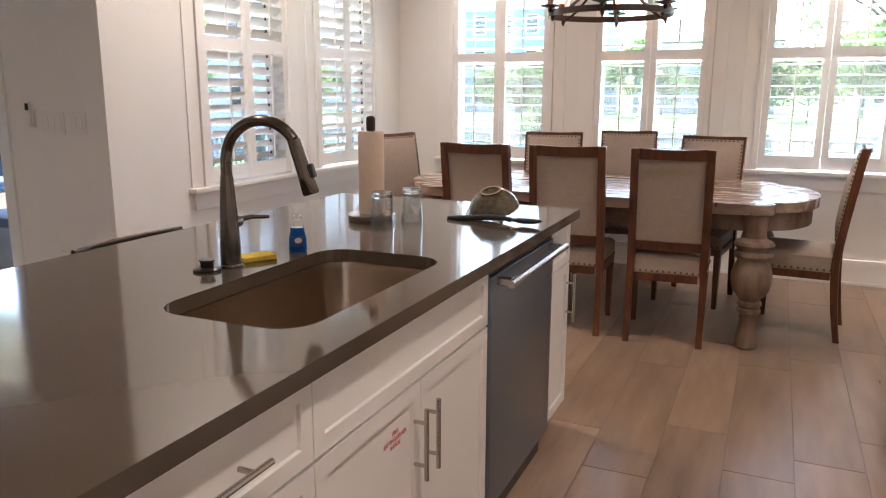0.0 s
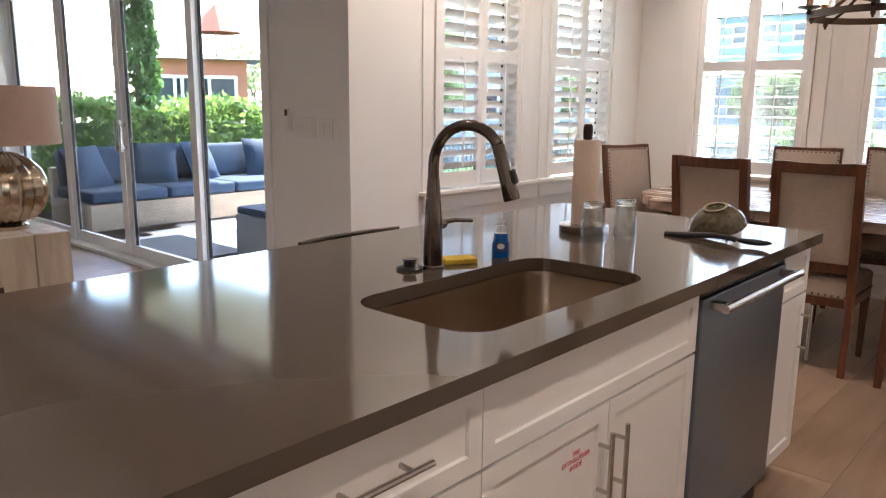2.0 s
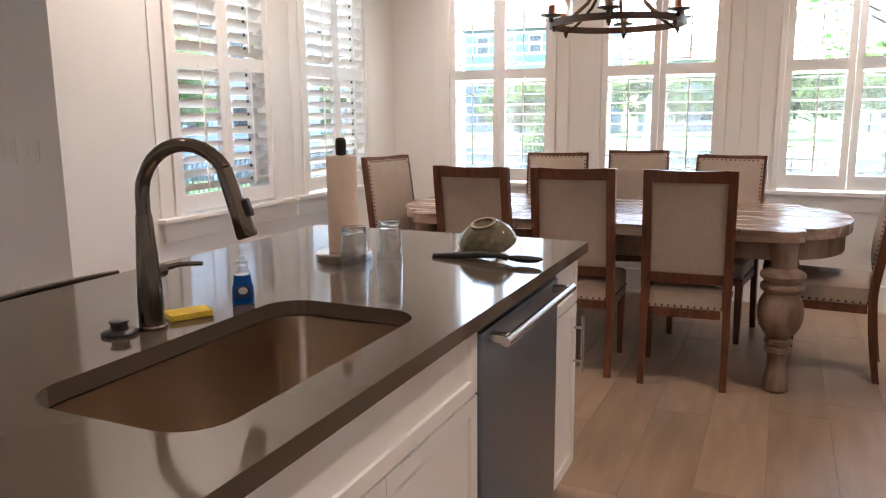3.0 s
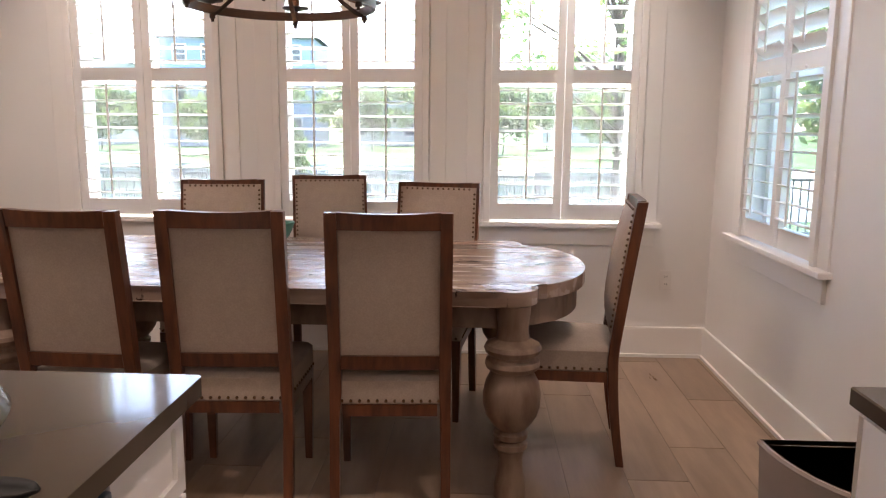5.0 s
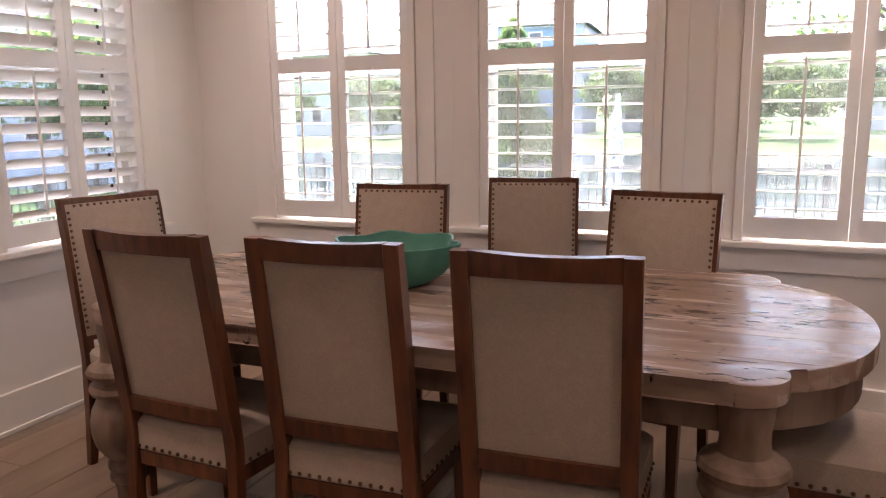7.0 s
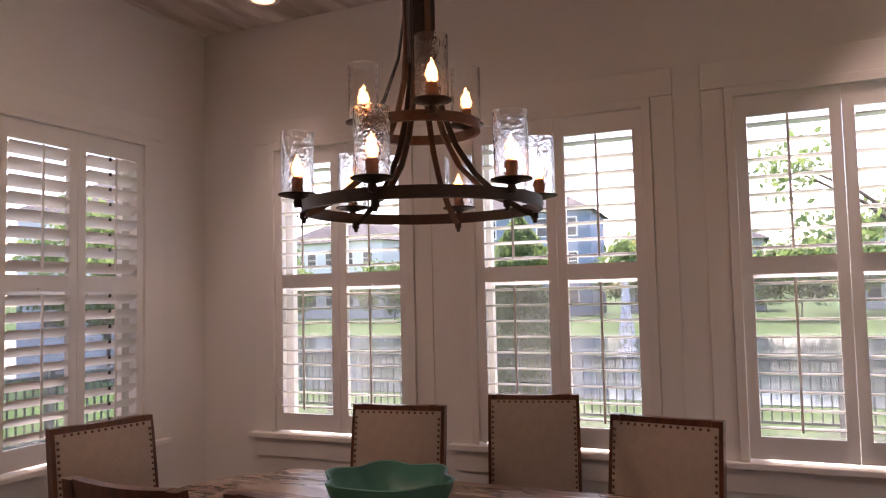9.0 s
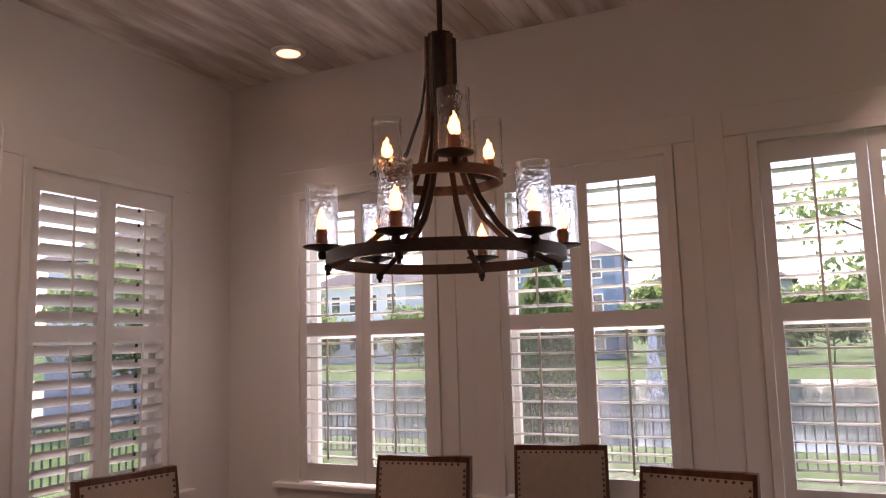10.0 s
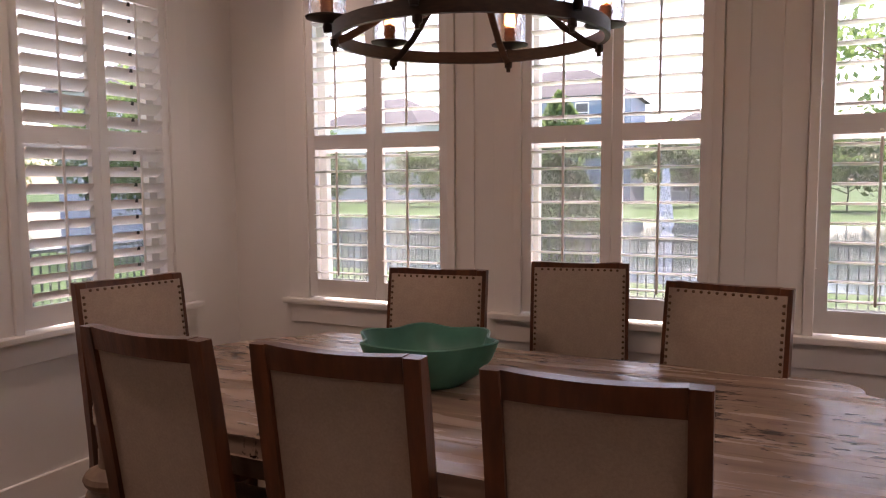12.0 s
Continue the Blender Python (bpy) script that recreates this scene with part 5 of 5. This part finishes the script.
def leaves(points, size, seed, up=0.4):
    """Many small folded leaf blades at the given points."""
    rng = np.random.default_rng(seed)
    n = len(points)
    p = np.asarray(points)
    d = rng.normal(size=(n, 3))
    d[:, 2] += up
    d /= np.linalg.norm(d, axis=1)[:, None]
    s = np.cross(d, rng.normal(size=(n, 3)))
    s /= np.linalg.norm(s, axis=1)[:, None]
    L = size * rng.uniform(0.6, 1.3, n)[:, None]
    v = np.stack([p - d * L, p + s * L * 0.5, p + d * L, p - s * L * 0.5], 1).reshape(-1, 3)
    me = bpy.data.meshes.new("leaves")
    me.from_pydata(v.tolist(), [], [[4 * k, 4 * k + 1, 4 * k + 2, 4 * k + 3] for k in range(n)])
    return me


def hedge(name, x0, x1, y0, y1, z1, n, seed, label):
    rng = random.Random(seed)
    pts = []
    for _ in range(n):
        p = [rng.uniform(x0, x1), rng.uniform(y0, y1), rng.uniform(-0.3, z1)]
        k = rng.choice((0, 1, 2, 2))
        if k == 0:
            p[0] = (x1 if rng.random() < 0.75 else x0) + rng.gauss(0, 0.07)
        elif k == 1:
            p[1] = rng.choice((y0, y1)) + rng.gauss(0, 0.07)
        else:
            p[2] = z1 + rng.gauss(0, 0.07) + 0.08 * math.sin(p[1] * 3.1)
        pts.append(p)
    me = leaves(pts, 0.055, seed)
    me.materials.append(HEDGE)
    h = thing(name, label, "hedge")
    piece("crown", me, h, Matrix())
    # solid box in the darker cypress green stands in for the hedge's shaded inside
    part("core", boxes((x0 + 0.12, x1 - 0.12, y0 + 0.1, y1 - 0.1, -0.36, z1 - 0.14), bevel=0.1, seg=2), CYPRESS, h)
    return h


hedge("hedge", -10.2, -9.0, 3.3, 7.9, 1.18, 16000, 3, "clipped green hedge behind the patio sofa")


def cypress(x, y, h, r, seed, name="cypress_tree", label="slender dark green cypress tree by the patio", leaf=CYPRESS):
    t = thing(name, label, "tree", pose(x, y, -0.36))
    rng = random.Random(seed)
    pts = []
    for _ in range(9000):
        z = rng.random() ** 0.8
        rr = r * (math.sin(min(1, z * 1.35 + 0.12) * math.pi) ** 0.55 if z < 0.66 else (1 - z) / 0.34 * 0.92 + 0.05)
        a = rng.uniform(0, 2 * math.pi)
        q = rr * (0.72 + 0.34 * rng.random() + 0.12 * math.sin(a * 5 + z * 30))
        pts.append((q * math.cos(a), q * math.sin(a), 0.15 + z * h))
    me = leaves(pts, 0.06, seed, up=1.6)
    me.materials.append(leaf)
    part("trunk", tube(bmesh.new(), [(0, 0, -0.02), (0, 0, h * 0.9)], [0.07, 0.015], 8), BARK, t)
    piece("crown", me, t, Matrix())


cypress(-9.75, 5.62, 6.6, 0.27, 5)
cypress(-3.5, 15.3, 3.1, 0.72, 8, "garden_shrub", "tall rounded olive-green shrub on the lake shore", TREE)


def broad_tree(x, y, h, spread, seed, n=5000, label="broad green tree by the lake", size=0.11, gap=0.0):
    t = thing("tree", label, "tree", pose(x, y, -0.36), "trees round the lake")
    rng = random.Random(seed)
    bm = bmesh.new()
    tube(bm, [(0, 0, -0.02), (0.05, 0.02, h * 0.25), (-0.04, 0.05, h * 0.5), (0, 0, h * 0.8)], [0.035 * h ** 0.8 * 0.55, 0.028 * h ** 0.8 * 0.5, 0.02 * h ** 0.8 * 0.4, 0.02], 8)
    clumps = []
    for k in range(26):
        a, q = rng.uniform(0, 2 * math.pi), math.sqrt(rng.random())
        z = h * rng.uniform(0.36, 1.0)
        rr = spread * q * (1.05 - abs(z / h - 0.62) * 1.2)
        c = (rr * math.cos(a), rr * math.sin(a), z)
        clumps.append((c, spread * rng.uniform(0.18, 0.36)))
        tube(bm, [(0, 0, z * 0.62), (c[0] * 0.5, c[1] * 0.5, z * 0.85), c], [0.045, 0.03, 0.01], 5)
    part("trunk", bm, BARK, t)
    pts = []
    for _ in range(n):
        c, r = rng.choice(clumps)
        u = Vector((rng.gauss(0, 1), rng.gauss(0, 1), rng.gauss(0, 0.7))).normalized() * r * rng.uniform(0.35, 1.1)
        pts.append((c[0] + u.x, c[1] + u.y, c[2] + u.z))
    me = leaves(pts, size, seed)
    me.materials.append(TREE)
    piece("crown", me, t, Matrix())


broad_tree(6.0, 12.4, 4.6, 1.7, 13, 6000, "leafy green garden tree beside the house", 0.09)
broad_tree(-15.5, 17.5, 4.2, 2.2, 15, 5000, "leafy green garden tree beyond the railing", 0.10)
broad_tree(2.6, 15.2, 5.6, 2.2, 11, 3600, "young tree with thin foliage beside the lake", 0.075)
for k, (x, y, h, s) in enumerate(((-34, 50, 8, 4.5), (-26, 54, 7, 4), (-15, 47, 5.5, 3.2), (-7.5, 58, 9, 5), (2, 52, 7, 4), (9, 46, 6.5, 4), (16, 56, 9, 5), (26, 50, 8, 5), (-46, 46, 8, 5), (6, 64, 11, 5), (20, 66, 11, 6), (-58, 40, 9, 5),
                                  (18, 12, 7, 3.5), (24, 18, 8, 4), (14, 7, 6, 3), (12, 3, 6, 3))):
    broad_tree(x, y, h * (0.58 if y > 40 else 0.8), s * 0.8, 30 + k, 3200, size=0.24 if y > 40 else 0.16)

# railing between the lawn and the lake, with a side run beyond the patio
GREYMETAL = material("grey_railing", (0.10, 0.105, 0.115), 0.5, var=0.1, scale=10)
bal, pst = mesh_of("baluster", boxes((-0.011, 0.011, -0.011, 0.011, -0.206, 0.586)), GREYMETAL), mesh_of("post", boxes((-0.045, 0.045, -0.045, 0.045, -0.37, 0.68)), GREYMETAL)


def railing(m, length, label):
    """Rails and balusters along local x, from the origin."""
    fen = thing("railing", label, "fence", m)
    part("top_rail", boxes((0, length, -0.025, 0.025, 0.585, 0.625)), GREYMETAL, fen)
    part("bottom_rail", boxes((0, length, -0.018, 0.018, -0.24, -0.205)), GREYMETAL, fen)
    for k in range(int(length / 0.12) + 1):
        piece("post" if k % 16 == 0 else "baluster", pst if k % 16 == 0 else bal, fen, pose(0.12 * k, 0, 0))


railing(pose(-8.4, 14.0, 0), 21.4, "dark grey metal railing along the lake")
railing(pose(-8.4, 8.2, 0, 0, 0, 90), 5.7, "dark grey metal railing between two lawns")

# fountain in the lake
SPRAY = material("water_spray", (0.85, 0.87, 0.88), 0.3, var=0.05, scale=5)
rng = random.Random(4)
verts, faces = [], []
for k in range(260):
    z = rng.random() ** 0.8 * 2.2
    r = 0.05 + 0.26 * (1 - z / 2.2) * rng.random() ** 0.5
    a = rng.uniform(0, 6.283)
    c, s, b = Vector((-3.8 + r * math.cos(a), 27 + r * math.sin(a), -0.34 + z)), rng.uniform(0.025, 0.07), len(verts)
    verts += [c + Vector(q) * s for q in ((1, 0, 0), (-1, 0, 0), (0, 1, 0), (0, -1, 0), (0, 0, 2), (0, 0, -2))]
    faces += [[b + i for i in f] for f in ((0, 2, 4), (2, 1, 4), (1, 3, 4), (3, 0, 4), (2, 0, 5), (1, 2, 5), (3, 1, 5), (0, 3, 5))]
me = bpy.data.meshes.new("fountain")
me.from_pydata(verts, [], faces)
me.materials.append(SPRAY)
tagged(new("fountain_spray", me), "white fountain spray rising from the lake", "fountain", kind="stuff")

# houses beyond the lake and the patio
ROOF = material("grey_shingle", (0.055, 0.055, 0.06), 0.9, var=0.3, scale=5)
DARKPANE = material("dark_pane", (0.03, 0.035, 0.045), 0.08, var=0.1, scale=2)


def house(x, y, w, d, h, rz, wall, label, storeys=2, cols=5, roof=None, pitch=0.32):
    """A house with a hipped roof, storeys of framed windows and a door on its front, which faces -y."""
    t = thing("house", label, "house", pose(x, y, -0.36, 0, 0, rz), "houses round the lake")
    part("wall", boxes((-w / 2, w / 2, 0, d, 0, h)), wall, t)
    bm = bmesh.new()
    e = 0.5
    b = [bm.verts.new(p) for p in ((-w / 2 - e, -e, h), (w / 2 + e, -e, h), (w / 2 + e, d + e, h), (-w / 2 - e, d + e, h))]
    r = [bm.verts.new(p) for p in ((-w / 2 + d / 2, d / 2, h + d * pitch), (w / 2 - d / 2, d / 2, h + d * pitch))]
    for f in ((b[0], b[1], r[1], r[0]), (b[1], b[2], r[1]), (b[2], b[3], r[0], r[1]), (b[3], b[0], r[0]), (b[3], b[2], b[1], b[0])):
        bm.faces.new(f)
    part("roof", bm, roof or ROOF, t)
    fm = mesh_of("window", boxes((-0.6, -0.5, -0.08, 0, -0.85, 0.85), (0.5, 0.6, -0.08, 0, -0.85, 0.85), (-0.5, 0.5, -0.08, 0, 0.75, 0.85), (-0.5, 0.5, -0.08, 0, -0.85, -0.75), (-0.5, 0.5, -0.06, 0, -0.03, 0.03)), TRIM)
    pm = mesh_of("pane", boxes((-0.5, 0.5, -0.03, -0.001, -0.75, 0.75)), DARKPANE)
    for s in range(storeys):
        for k in range(cols):
            wx = (k + 0.5) / cols * (w - 1) - (w - 1) / 2
            f = piece("window", fm, t, pose(wx, 0, h * (s + 0.55) / storeys))
            piece("pane", pm, f, Matrix())


BLUEWALL = material("blue_siding", (0.20, 0.26, 0.35), 0.7, var=0.08, scale=3)
PALEBLUE = material("pale_blue_siding", (0.58, 0.61, 0.62), 0.7, var=0.06, scale=3)
WHITEWALL = material("white_siding", (0.68, 0.68, 0.68), 0.7, var=0.06, scale=3)
GREYWALL = material("grey_siding", (0.36, 0.36, 0.37), 0.7, var=0.06, scale=3)
CREAM = material("cream_siding", (0.70, 0.64, 0.52), 0.7, var=0.05, scale=3)
setting("wall_porch", boxes((XR + TH + 0.001, 2.20, 6.92, 7.10, -0.37, 3.0)), CREAM, "cream painted porch pier outside the dining room", "wall")
REDWALL = material("terracotta_siding", (0.34, 0.10, 0.05), 0.7, var=0.15, scale=2)
house(-20, 66, 13, 9, 9.0, 4, BLUEWALL, "blue three-storey house across the lake", 3)
house(-38, 64, 12, 9, 7.2, -6, WHITEWALL, "white two-storey house across the lake")
house(-6, 72, 12, 9, 6.2, 2, GREYWALL, "grey two-storey house across the lake")
house(13, 74, 13, 9, 6.4, -3, WHITEWALL, "white two-storey house across the lake")
house(-26, 30, 12, 8, 6.0, 40, PALEBLUE, "pale grey-blue two-storey house beyond the side lawn")
house(-23.0, 14.0, 3.6, 2.4, 3.05, 60, REDWALL, "low terracotta pool house beyond the hedge", 1, 3, None, 0.04)

# parasol beyond the hedge
CANVAS = material("terracotta_canvas", (0.17, 0.034, 0.013), 0.85, var=0.12, scale=8)
par = thing("parasol", "open terracotta canvas parasol beyond the hedge", "parasol", pose(-26.8, 17.3, -0.36))
bm = bmesh.new()
apex = bm.verts.new((0, 0, 5.45))
rim = [bm.verts.new((1.05 * math.cos(2 * math.pi * (k + 0.5) / 8), 1.05 * math.sin(2 * math.pi * (k + 0.5) / 8), 4.33)) for k in range(8)]
for k in range(8):
    bm.faces.new((apex, rim[k], rim[(k + 1) % 8]))
can = part("canopy", bm, CANVAS, par)
can.modifiers.new("cloth", "SOLIDIFY").thickness = 0.006
part("pole", tube(bmesh.new(), [(0, 0, 0), (0, 0, 5.42)], 0.025, 10), BARK, par)
for k in range(8):
    a = 2 * math.pi * (k + 0.5) / 8
    part("rib", tube(bmesh.new(), [(0.05 * math.cos(a), 0.05 * math.sin(a), 5.38), (1.02 * math.cos(a), 1.02 * math.sin(a), 4.33)], 0.012, 5), BARK, par)
part("base_plate", lathe(bmesh.new(), [(0.35, 0), (0.35, 0.06), (0.1, 0.09)], 20), GREYMETAL, par)

# ---- floor tiles: planks along y, each a piece of the floor ----
TW, TL, GAP = 0.2425, 1.21, 0.003
tile_mesh = mesh_of("tile", boxes((-TW / 2 + GAP / 2, TW / 2 - GAP / 2, -TL / 2 + GAP / 2, TL / 2 - GAP / 2, -0.0029, 0.0), bevel=0.0012), TILE)
OFFS = [0.0, 0.33, -0.36, 0.18, 0.47, -0.15, 0.62]
far = bmesh.new()
c0 = 0.234
for i in range(-42, 7):
    x = c0 + i * TW
    off = 3.575 + {0: 0.0, 1: -0.315, 2: -0.125, 3: 0.15, -1: -0.49}.get(i, OFFS[i % 7])
    for j in range(-6, 4):
        y = off + TL * (j + 0.5)
        y0, y1 = max(y - TL / 2, YS), min(y + TL / 2, YB)
        x0, x1 = max(x - TW / 2, XW), min(x + TW / 2, XR)
        if y1 - y0 < 0.02 or x1 - x0 < 0.02 or (x < XL and y0 > YN + TH):
            continue
        whole = y1 - y0 > TL - 0.001 and x1 - x0 > TW - 0.001
        if x > -2.8 and y > 0.3:
            if whole:
                piece("tile", tile_mesh, floor, pose(x, y, 0))
            else:
                part("tile", boxes((x0 - x + GAP / 2, x1 - x - GAP / 2, y0 - y + GAP / 2, y1 - y - GAP / 2, -0.0029, 0.0), bevel=0.0012), TILE, floor, at=(x, y, 0))
        else:
            box(far, x0 + GAP / 2, x1 - GAP / 2, y0 + GAP / 2, y1 - GAP / 2, -0.0029, 0.0)
rest = part("far_tiles", far, TILE, floor)
tagged(rest, kind="stuff")
